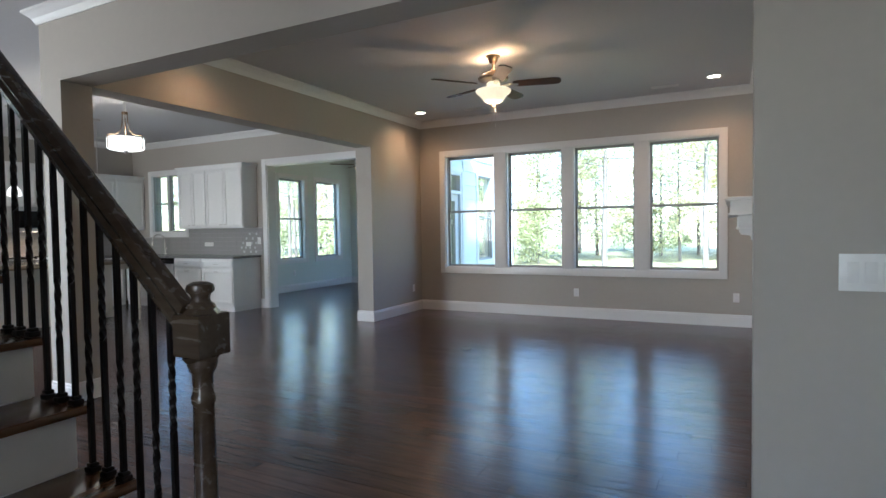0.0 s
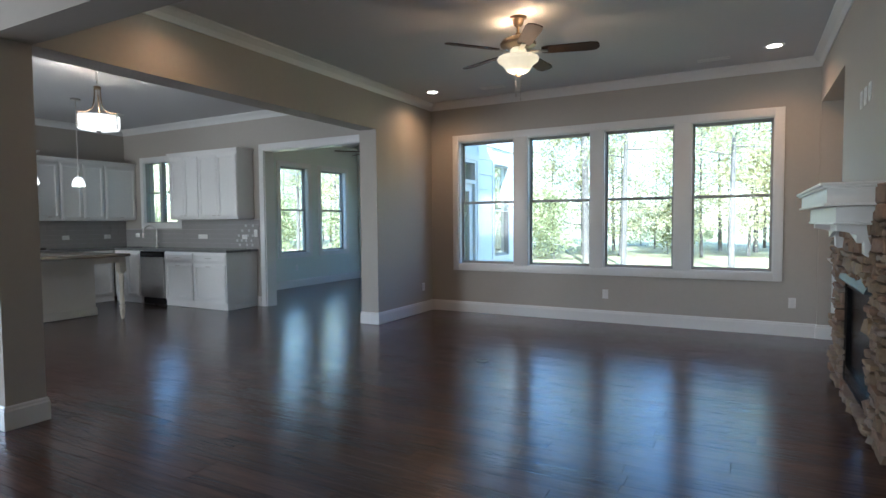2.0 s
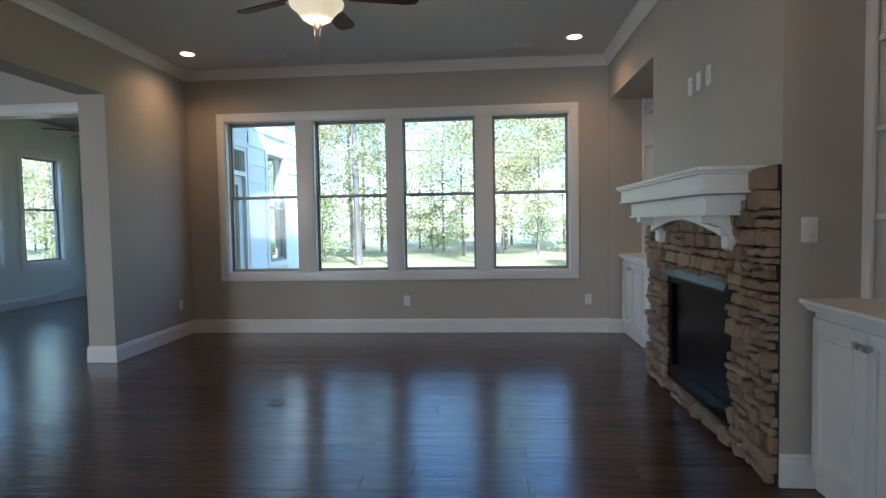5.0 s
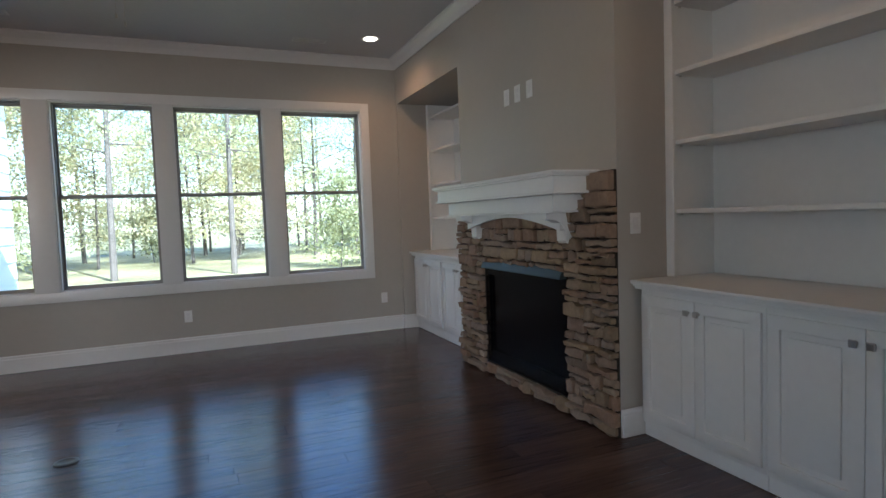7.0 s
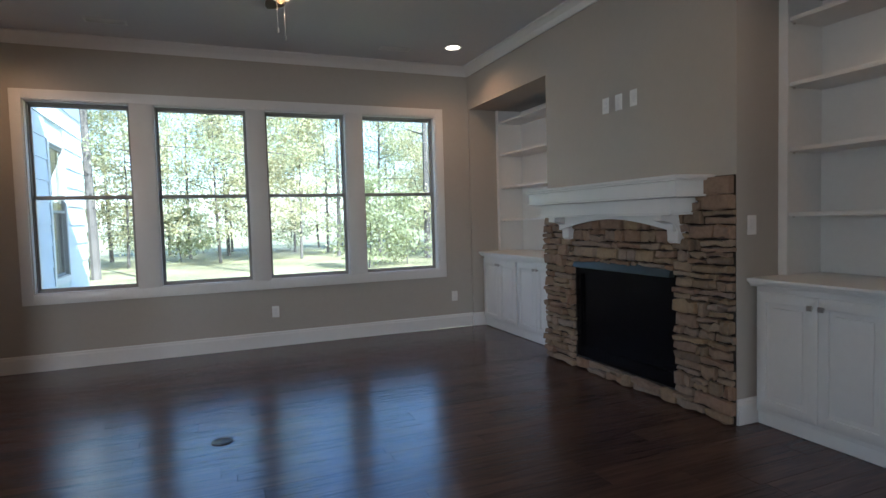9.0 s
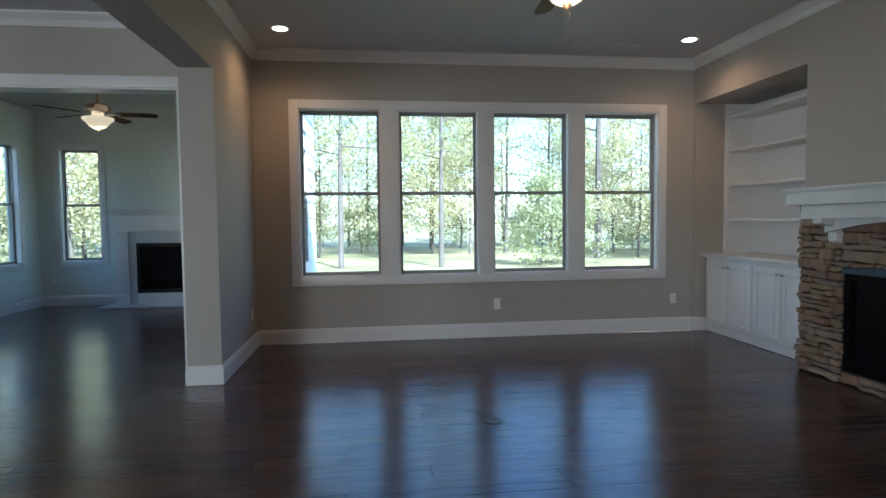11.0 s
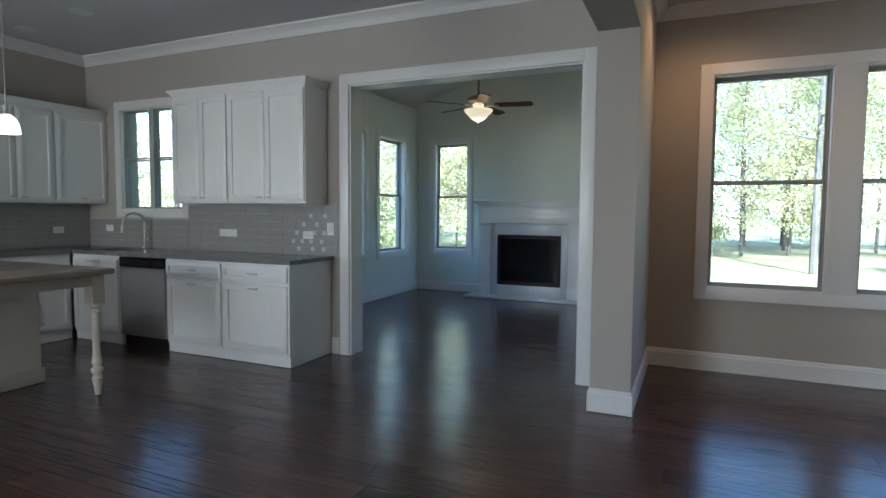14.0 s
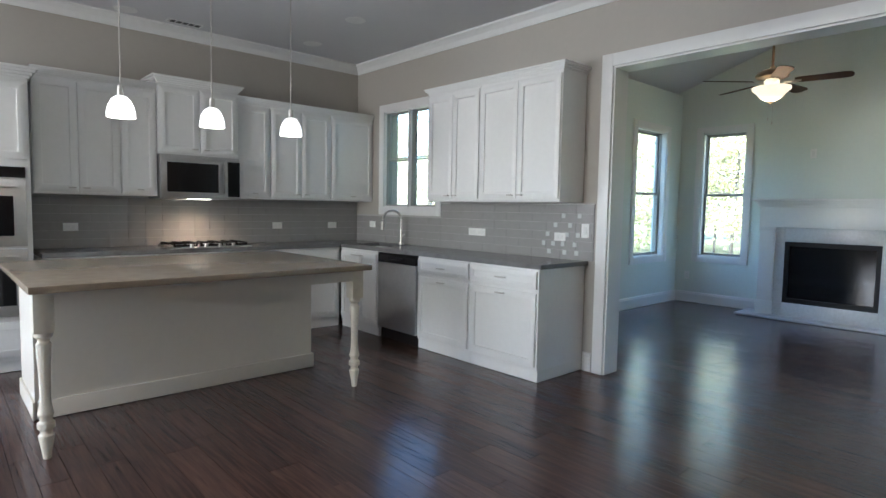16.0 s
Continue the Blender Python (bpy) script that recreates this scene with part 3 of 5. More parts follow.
part("hood", bm, mat("gray_painted_metal", (0.045, 0.06, 0.065), 0.45, 0.4), firebox, "gray metal heat deflector")
bpart("log", [(FX + 0.12, 5.95, 0.13, FX + 0.2, 6.5, 0.2), (FX + 0.2, 6.0, 0.19, FX + 0.27, 6.4, 0.26)], M_BARK, firebox, bevel=0.02)


def mantel(name):
    t = thing(name, FX, 6.22, 1.12, "white painted wooden mantel shelf on curved brackets", "mantel")
    yc = 6.225
    bm = bmesh.new()
    # shelf with a stepped lip
    for (x, hy, z0, z1) in ((FX - 0.325, 0.875, 1.492, 1.51), (FX - 0.312, 0.862, 1.478, 1.492), (FX - 0.290, 0.840, 1.395, 1.478), (FX - 0.305, 0.855, 1.380, 1.395)):
        box(bm, x, yc - hy, z0, FX - 0.001, yc + hy, z1, bevel=0.003)
    part("shelf", bm, M_TRIM, t, smooth=True)
    bm = bmesh.new()
    for (x, hy, z0, z1) in ((FX - 0.235, 0.745, 1.285, 1.378), (FX - 0.245, 0.755, 1.272, 1.285)):
        box(bm, x, yc - hy, z0, FX - 0.001, yc + hy, z1, bevel=0.003)
    part("bed_board", bm, M_TRIM, t, smooth=True)
    # arched apron
    bm = bmesh.new()
    n = 24
    ys = [yc - 0.64 + 1.28 * i / n for i in range(n + 1)]
    low = [1.165 + 0.085 * math.sin(math.pi * min(1, max(0, (i) / n))) for i in range(n + 1)]
    rows = []
    for x in (FX - 0.12, FX - 0.09):
        rows.append([(bm.verts.new((x, y, z)), bm.verts.new((x, y, 1.272))) for y, z in zip(ys, low)])
    f, k = rows
    for i in range(n):
        bm.faces.new((f[i][0], f[i + 1][0], f[i + 1][1], f[i][1]))
        bm.faces.new((k[i][0], k[i][1], k[i + 1][1], k[i + 1][0]))
        bm.faces.new((f[i][0], k[i][0], k[i + 1][0], f[i + 1][0]))
        bm.faces.new((f[i][1], f[i + 1][1], k[i + 1][1], k[i][1]))
    bm.faces.new((f[0][0], f[0][1], k[0][1], k[0][0])), bm.faces.new((f[n][0], k[n][0], k[n][1], f[n][1]))
    part("apron", bm, M_TRIM, t)
    for s in (-1, 1):
        bm = bmesh.new()
        pr = [(0.0, 1.272), (0.215, 1.272), (0.215, 1.235)] + [(0.215 - 0.135 * math.sin(q * math.pi / 16), 1.235 - 0.075 * (1 - math.cos(q * math.pi / 16)) * 1.0) for q in range(1, 9)] + [(0.078, 1.10), (0.060, 1.085), (0.0, 1.085)]
        y0 = yc + s * 0.60 - 0.045
        a = [bm.verts.new((FX - 0.004 - p, y0, z)) for p, z in pr]
        b = [bm.verts.new((FX - 0.004 - p, y0 + 0.09, z)) for p, z in pr]
        bm.faces.new(a), bm.faces.new(list(reversed(b)))
        for i in range(len(pr)):
            bm.faces.new((a[i], a[(i + 1) % len(pr)], b[(i + 1) % len(pr)], b[i]))
        part("bracket", bm, M_TRIM, t)
    return t


mantel("mantel")

# ---------- cabinets ----------


def panel_door(m, u0, u1, z0, z1, parent, raised=False, handle=None, name="door", mt=None, t=0.019):
    """A framed door, with its flat or raised panel, proud of the cabinet's face."""
    mt = mt or M_CAB
    st = min(0.058, (z1 - z0) * 0.3)
    bm = bmesh.new()
    rings = []
    for d in (0.0, -t):
        for k in ((0, 0), (st, st)):
            e = k[0]
            rings.append([bm.verts.new(m(u, d, z, u, d, z)[:3]) for u, z in ((u0 + e, z0 + e), (u1 - e, z0 + e), (u1 - e, z1 - e), (u0 + e, z1 - e))])
    back_o, back_i, front_o, front_i = rings
    for k in range(4):
        q = (k + 1) % 4
        bm.faces.new((front_o[k], front_o[q], front_i[q], front_i[k]))
        bm.faces.new((back_o[k], back_i[k], back_i[q], back_o[q]))
        bm.faces.new((front_o[k], back_o[k], back_o[q], front_o[q]))
        bm.faces.new((front_i[k], front_i[q], back_i[q], back_i[k]))
    bmesh.ops.bevel(bm, geom=list(bm.edges), offset=0.0025, segments=1, affect="EDGES")
    d = part(name, bm, mt, parent, smooth=True)
    bm = bmesh.new()
    box(bm, *m(u0 + st, -t + 0.011, z0 + st, u1 - st, 0.0, z1 - st))
    part("panel", bm, mt, d)
    if raised and z1 - z0 > 0.3:
        bm = bmesh.new()
        box(bm, *m(u0 + st + 0.028, -t + 0.003, z0 + st + 0.028, u1 - st - 0.028, -0.002, z1 - st - 0.028), bevel=0.007)
        part("raised_field", bm, mt, d, smooth=True)
    if handle:
        hu, hz, w = handle
        bm = bmesh.new()
        if w < 0.03:
            box(bm, *m(hu - 0.006, -t - 0.018, hz - 0.006, hu + 0.006, -t, hz + 0.006))
            box(bm, *m(hu - 0.015, -t - 0.027, hz - 0.015, hu + 0.015, -t - 0.018, hz + 0.015), bevel=0.003)
        else:
            box(bm, *m(hu - w / 2, -t - 0.028, hz - 0.006, hu + w / 2, -t - 0.018, hz + 0.006), bevel=0.003)
            for q in (-1, 1):
                box(bm, *m(hu + q * (w / 2 - 0.008) - 0.004, -t - 0.018, hz - 0.004, hu + q * (w / 2 - 0.008) + 0.004, -t, hz + 0.004))
        part("handle", bm, M_NICKEL, d, "brushed nickel pull")
    return d


def upper_cabinet(side, front, depth, a, b, z0, z1, doors, label="white painted wall cabinet with framed doors", knob_low=True):
    m = facing(side, front)
    x0, y0, _, x1, y1, _ = m(a, 0, z0, b, depth, z1)
    c = thing("wall_cabinet", (x0 + x1) / 2, (y0 + y1) / 2, z0, label, "cabinet", "kitchen wall cabinets")
    bpart("body", [m(a + 0.001, 0.0, z0, b - 0.001, depth - 0.002, z1)], M_CAB, c, bevel=0.002)
    w = (b - a - 0.012) / doors
    for i in range(doors):
        u0, u1 = a + 0.006 + i * w + 0.002, a + 0.006 + (i + 1) * w - 0.002
        hu = (u1 - 0.05 if i == 0 else u0 + 0.05) if doors == 2 else (u0 + u1) / 2
        panel_door(m, u0, u1, z0 + 0.022, z1 - 0.03, c, handle=(hu, z0 + 0.055, 0.055))
    return c


def cornice(name, side, front, depth, a, b, z, ends=(1, 1), big=1.0):
    """A small crown along the top of cabinets."""
    m = facing(side, front)
    bx = []
    for i, (o, h) in enumerate(((0.008, 0.014), (0.018, 0.012), (0.030, 0.014), (0.040, 0.012))):
        zz = z + 0.014 * i * big
        bx.append(m(a - o * ends[0] * big, -o * big, zz, b + o * ends[1] * big, depth - 0.002, zz + 0.014 * big))
    return tagged(bpart(name, bx, M_CAB, None, "stepped white cabinet crown", bevel=0.001), kind="structure")


def base_cabinet(side, front, depth, a, b, layout, label="white painted base cabinet with drawers over doors", top=0.875, toe=0.09, raised=False, group="kitchen base cabinets", knobs=False):
    """layout: 'door2', 'drawer_door1', 'drawer_door2', 'drawers', 'blank'."""
    m = facing(side, front)
    x0, y0, _, x1, y1, _ = m(a, 0, 0, b, depth, top)
    c = thing("base_cabinet", (x0 + x1) / 2, (y0 + y1) / 2, 0.004, label, "cabinet", group)
    bpart("body", [m(a + 0.001, 0.0, toe, b - 0.001, depth - 0.003, top)], M_CAB, c, bevel=0.002)
    bpart("toe_kick", [m(a + 0.002, 0.012, 0.004, b - 0.002, 0.03, toe), m(a + 0.002, 0.03, 0.004, b - 0.002, depth - 0.004, toe)], M_CAB, c)
    z0 = toe + 0.03
    if layout == "blank":
        return c
    n = 2 if layout.endswith("2") else 1
    w = (b - a - 0.03) / n
    top_z = top - 0.03
    if layout.startswith("drawer"):
        panel_door(m, a + 0.012, b - 0.012, top - 0.155, top - 0.02, c, handle=((a + b) / 2, top - 0.088, 0.10), name="drawer")
        top_z = top - 0.185
    for i in range(n):
        u0, u1 = a + 0.015 + i * w + 0.0015, a + 0.015 + (i + 1) * w - 0.0015
        if knobs:
            h = ((u1 - 0.03) if i == 0 else (u0 + 0.03), top_z - 0.055, 0.02)
        else:
            h = ((u1 - 0.055) if i == 0 and n == 2 else (u0 + 0.055 if n == 2 else (u0 + u1) / 2), top_z - 0.03, 0.09)
        panel_door(m, u0, u1, z0, top_z, c, raised=raised, handle=h)
    return c


# built-in cabinets and shelves beside the chimney
def built_in(y0, y1, splits, label):
    g = "built-in cabinets beside the fireplace"
    for a, b in zip(splits, splits[1:]):
        base_cabinet("W", -0.13, 0.54, a, b, "door2", "white built-in base cabinet with raised-panel doors and square nickel knobs", top=0.835, toe=0.08, raised=True, group=g, knobs=True)
    pr = [(-0.19, 0.886), (-0.192, 0.874), (-0.188, 0.864), (-0.176, 0.862), (-0.174, 0.852), (-0.162, 0.848), (-0.160, 0.8355), (E_BACK - 0.002, 0.8355), (E_BACK - 0.002, 0.886)]
    bm = bmesh.new()
    p = [bm.verts.new((x, y0 + 0.002, z)) for x, z in pr]
    q = [bm.verts.new((x, y1 - 0.002, z)) for x, z in pr]
    bm.faces.new(p), bm.faces.new(list(reversed(q)))
    for k in range(len(pr)):
        bm.faces.new((p[k], q[k], q[(k + 1) % len(pr)], p[(k + 1) % len(pr)]))
    c = part("cabinet_top", bm, M_CAB, None, "white wooden top with a stepped edge on built-in cabinets")
    tagged(c, category="cabinet top")
    s = thing("bookcase", 0.22, (y0 + y1) / 2, 0.888, label, "bookcase", g)
    x = 0.075
    bpart("face_frame", [(x, y0 + 0.002, 0.888, x + 0.02, y0 + 0.06, 2.555), (x, y1 - 0.06, 0.888, x + 0.02, y1 - 0.002, 2.555)], M_CAB, s, bevel=0.002)
    bpart("side_panel", [(x + 0.02, y0 + 0.003, 0.888, E_BACK - 0.02, y0 + 0.045, 2.555)], M_CAB, s)
    bpart("side_panel", [(x + 0.02, y1 - 0.045, 0.888, E_BACK - 0.02, y1 - 0.003, 2.555)], M_CAB, s)
    bpart("back_panel", [(E_BACK - 0.02, y0 + 0.003, 0.888, E_BACK - 0.003, y1 - 0.003, 2.555)], M_CAB, s)
    for z in (1.270, 1.655, 2.04, 2.42):
        bpart("shelf", [(x + 0.022, y0 + 0.047, z - 0.025, E_BACK - 0.022, y1 - 0.047, z)], M_CAB, s, bevel=0.002)
        for yy in (y0 + 0.05, y1 - 0.056):
            bpart("shelf_pin", [(x + 0.06, yy, z - 0.035, x + 0.075, yy + 0.006, z - 0.026)], M_NICKEL, s)


built_in(BEAM1, 5.21, [BEAM1 + 0.02, 4.43, 5.19], "white built-in bookcase with four empty shelves")
built_in(7.22, 8.86, [7.24, 8.04, 8.84], "white built-in bookcase with four empty shelves")

# ---------- kitchen ----------
UZ0, UZ1 = 1.39, 2.42
UF = K_IN - 0.32
upper_cabinet("S", UF, 0.32, -9.42, -8.72, UZ0, UZ1, 2)
upper_cabinet("S", UF, 0.32, -8.72, -7.84, UZ0, UZ1, 2)
cornice("trim_cabinet_north", "S", UF, 0.32, -9.42, -7.84, UZ1)
WF = KW + 0.32


def west(a, b, n, z0=UZ0, z1=2.36, f=WF, label="white painted wall cabinet with framed doors"):
    return upper_cabinet("E", f, f - KW, a, b, z0, z1, n, label)


west(7.45, K_IN - 0.002, 1)
west(6.72, 7.45, 2)
west(6.37, 6.72, 1)
west(5.32, 5.62, 1)
west(4.68, 5.32, 2)
west(5.62, 6.37, 2, 1.785, 2.43, WF + 0.03, "taller white wall cabinet above the microwave")
cornice("trim_cabinet_west", "E", WF, 0.32, 6.37, K_IN - 0.002, 2.36, (0, 0))
cornice("trim_cabinet_west", "E", WF, 0.32, 4.68, 5.62, 2.36, (0, 0))
cornice("trim_cabinet_hood", "E", WF + 0.03, 0.35, 5.62, 6.37, 2.43, (1, 1), 1.15)

LF = K_IN - 0.60
base_cabinet("S", LF, 0.60, -8.53, -7.80, "drawer_door1")
base_cabinet("S", LF, 0.60, -9.22, -8.53, "drawer_door1")
sink_base = base_cabinet("S", LF - 0.02, 0.62, -10.52, -9.83, "door2", "white sink base cabinet")
LW = KW + 0.60
for a, b, k in ((6.60, 7.40, "drawer_door2"), (5.60, 6.60, "drawer_door2"), (4.68, 5.60, "drawer_door2")):
    base_cabinet("E", LW, 0.60, a, b, k)
# worktop with a cut for the sink
SX0, SX1, SY0, SY1 = -10.50, -9.90, 7.50, 7.90
top = bpart("worktop", [(SX1, LF - 0.03, 0.879, -7.765, K_IN - 0.01, 0.914), (SX0, LF - 0.03, 0.879, SX1, SY0, 0.914), (SX0, SY1, 0.879, SX1, K_IN - 0.01, 0.914), (KW + 0.01, LF - 0.03, 0.879, SX0, K_IN - 0.01, 0.914),
                        (KW + 0.01, 4.69, 0.879, LW + 0.03, LF - 0.03, 0.914)], M_GRANITE, None, "gray speckled granite worktop")
tagged(top, category="worktop")
sink = thing("sink", -10.2, 7.7, 0.70, "stainless undermount sink in a granite worktop", "sink")
bpart("bowl", [(SX0, SY0, 0.70, SX1, SY1, 0.71), (SX0, SY0, 0.71, SX0 + 0.008, SY1, 0.878), (SX1 - 0.008, SY0, 0.71, SX1, SY1, 0.878), (SX0 + 0.008, SY0, 0.71, SX1 - 0.008, SY0 + 0.008, 0.878), (SX0 + 0.008, SY1 - 0.008, 0.71, SX1 - 0.008, SY1, 0.878)], M_STEEL, sink)
tap = thing("tap", -10.13, 7.93, 0.914, "tall curved chrome kitchen tap with a pull-down spray head", "tap")
bm = bmesh.new()
cyl(bm, -10.13, 7.93, 0.914, 0.935, 0.028)
tube(bm, [(-10.13, 7.93, 0.93), (-10.13, 7.93, 1.19)] + [(-10.13 - 0.02 * (1 - math.cos(q)) * 2, 7.93 - 0.095 * (1 - math.cos(q)), 1.19 + 0.10 * math.sin(q)) for q in [math.pi * i / 12 for i in range(1, 13)]] + [(-10.21, 7.74, 1.16)], 0.012, 12)
part("spout", bm, M_NICKEL, tap, smooth=True)
bm = bmesh.new()
tube(bm, [(-10.21, 7.74, 1.17), (-10.213, 7.735, 1.08)], 0.019, 12)
part("spray_head", bm, M_NICKEL, tap, smooth=True)
bm = bmesh.new()
tube(bm, [(-10.13, 7.93, 0.99), (-10.07, 7.93, 1.03)], 0.007, 8)
part("lever", bm, M_NICKEL, tap, smooth=True)

dw = thing("dishwasher", -9.525, LF + 0.3, 0.004, "stainless steel dishwasher with a black control strip", "dishwasher")
bpart("body", [(-9.825, LF + 0.02, 0.10, -9.225, K_IN - 0.05, 0.872)], M_BLACKM, dw)
bpart("front_panel", [(-9.822, LF - 0.025, 0.115, -9.228, LF + 0.018, 0.775)], M_STEEL, dw, "stainless front", bevel=0.004)
bpart("control_strip", [(-9.822, LF - 0.028, 0.778, -9.228, LF + 0.018, 0.872)], M_BLACK, dw, "black control strip", bevel=0.004)
bpart("handle", [(-9.64, LF - 0.040, 0.81, -9.41, LF - 0.028, 0.835)], M_BLACKM, dw)
bpart("toe_panel", [(-9.822, LF + 0.02, 0.004, -9.228, LF + 0.05, 0.10)], M_BLACKM, dw)

mw = thing("microwave", WF, 6.0, 1.39, "stainless over-range microwave with a dark glass door", "microwave")
bpart("body", [(KW + 0.002, 5.625, 1.372, WF + 0.06, 6.365, 1.782)], M_STEEL, mw, bevel=0.004)
bpart("door", [(WF + 0.061, 5.63, 1.40, WF + 0.085, 6.24, 1.74)], M_STEEL, mw, bevel=0.004)
bpart("door_glass", [(WF + 0.086, 5.68, 1.435, WF + 0.089, 6.15, 1.71)], M_BLACK, mw, "dark glass")
bpart("control_panel", [(WF + 0.061, 6.245, 1.40, WF + 0.086, 6.36, 1.74)], M_BLACK, mw, "black control panel")
bpart("handle", [(WF + 0.112, 6.19, 1.43, WF + 0.134, 6.22, 1.72), (WF + 0.086, 6.198, 1.44, WF + 0.112, 6.212, 1.46), (WF + 0.086, 6.198, 1.69, WF + 0.112, 6.212, 1.71)], M_STEEL, mw, bevel=0.003)
bpart("vent_grille", [(WF + 0.061, 5.63, z, WF + 0.075, 6.36, z + 0.008) for z in (1.747, 1.758, 1.769)], M_STEEL, mw)
bpart("hood_lens", [(WF - 0.06, 5.90, 1.368, WF + 0.0, 6.10, 1.3715)], M_CAN, mw, "lit lamp lens")
spot("hood_lamp", WF - 0.03, 6.0, 1.362, 3.4, 150, (1, 0.62, 0.34))
hob = thing("cooktop", LW - 0.3, 6.05, 0.914, "black gas cooktop with iron grates", "cooktop")
bpart("hob_plate", [(LW - 0.52, 5.68, 0.915, LW - 0.04, 6.42, 0.925)], M_STEEL, hob, bevel=0.003)
for k in range(3):
    y = 5.70 + 0.24 * k
    bpart("grate", [(LW - 0.50, y, 0.945, LW - 0.10, y + 0.012, 0.957), (LW - 0.50, y + 0.20, 0.945, LW - 0.10, y + 0.212, 0.957), (LW - 0.50, y + 0.10, 0.945, LW - 0.10, y + 0.112, 0.957), (LW - 0.31, y, 0.945, LW - 0.298, y + 0.212, 0.957), (LW - 0.50, y, 0.925, LW - 0.488, y + 0.212, 0.945), (LW - 0.112, y, 0.925, LW - 0.10, y + 0.212, 0.945)], M_IRON, hob)
for k in range(4):
    bm = bmesh.new()
    cyl(bm, LW - 0.07, 5.85 + 0.13 * k, 0.925, 0.95, 0.016)
    part("knob", bm, M_STEEL, hob, smooth=True)

# oven tower
ot = thing("oven_cabinet", KW + 0.31, 4.26, 0.004, "tall white oven cabinet", "cabinet")
OF = KW + 0.62
m_o = facing("E", OF)
bpart("body", [m_o(3.84, 0, 0.10, 4.635, 0.618, 2.25)], M_CAB, ot, bevel=0.002)
bpart("toe_kick", [m_o(3.85, 0.05, 0.004, 4.63, 0.6, 0.10)], M_CAB, ot)
panel_door(m_o, 3.86, 4.62, 0.13, 0.40, ot, name="drawer")
panel_door(m_o, 3.86, 4.238, 1.64, 2.22, ot)
panel_door(m_o, 4.242, 4.62, 1.64, 2.22, ot)
cornice("trim_cabinet_oven", "E", OF, 0.62, 3.84, 4.635, 2.25, (1, 1), 1.5)
ov = thing("wall_oven", OF, 4.23, 0.44, "stainless double wall oven with dark glass doors", "oven")
bpart("control_panel", [m_o(3.86, -0.02, 1.50, 4.60, 0, 1.58)], M_BLACK, ov)
for z0, z1 in ((0.98, 1.49), (0.45, 0.96)):
    d = bpart("oven_door", [m_o(3.86, -0.035, z0, 4.60, 0, z1)], M_STEEL, ov, bevel=0.004)
    bpart("oven_glass", [m_o(3.94, -0.038, z0 + 0.08, 4.52, -0.0355, z1 - 0.13)], M_BLACK, d, "dark glass")
    bpart("handle", [m_o(3.92, -0.085, z1 - 0.07, 4.54, -0.065, z1 - 0.05), m_o(3.94, -0.066, z1 - 0.067, 3.955, -0.035, z1 - 0.053), m_o(4.505, -0.066, z1 - 0.067, 4.52, -0.035, z1 - 0.053)], M_STEEL, d, bevel=0.003)

# island
IX0, IX1, IY0, IY1 = -9.95, -8.46, 4.38, 6.37
isl = thing("kitchen_island", (IX0 + IX1) / 2, (IY0 + IY1) / 2, 0.004, "pale greige kitchen island with turned cream painted legs", "kitchen island")
bpart("body", [(IX0 + 0.03, IY0 + 0.10, 0.004, -9.28, IY1 - 0.03, 0.872)], M_ISLAND, isl, "greige painted island body")
bpart("base_board", [(-9.279, IY0 + 0.11, 0.004, -9.262, IY1 - 0.015, 0.115), (IX0 + 0.03, IY1 - 0.029, 0.004, -9.279, IY1 - 0.015, 0.115), (IX0 + 0.03, IY0 + 0.086, 0.004, -9.262, IY0 + 0.0995, 0.115)], M_ISLAND, isl, bevel=0.002)
bpart("apron", [(-8.60, IY0 + 0.12, 0.79, -8.58, IY1 - 0.085, 0.872), (-9.279, IY0 + 0.10, 0.79, -8.66, IY0 + 0.12, 0.872), (-9.279, IY1 - 0.055, 0.79, -8.67, IY1 - 0.035, 0.872)], M_ISLAND, isl)
for y in (IY0 + 0.075, IY1 - 0.04):
    bm = bmesh.new()
    box(bm, -8.67, y - 0.045, 0.66, -8.58, y + 0.045, 0.872, bevel=0.004)
    lathe(bm, [(0.001, 0.0), (0.018, 0.0), (0.024, 0.05), (0.033, 0.10), (0.036, 0.125), (0.027, 0.135), (0.027, 0.15), (0.040, 0.165), (0.040, 0.19), (0.028, 0.20), (0.028, 0.215), (0.037, 0.235), (0.031, 0.26), (0.024, 0.33), (0.027, 0.45), (0.034, 0.56), (0.036, 0.60), (0.027, 0.61), (0.027, 0.625), (0.042, 0.64), (0.042, 0.66), (0.001, 0.66)], -8.625, y, 0.0)
    part("leg", bm, mat("cream_painted_wood", (0.66, 0.62, 0.52), 0.4), isl, "turned cream painted leg", smooth=True)
bpart("island_top", [(IX0, IY0, 0.876, IX1, IY1, 0.915)], M_GRANITE2, isl, "beige granite island top", bevel=0.008)

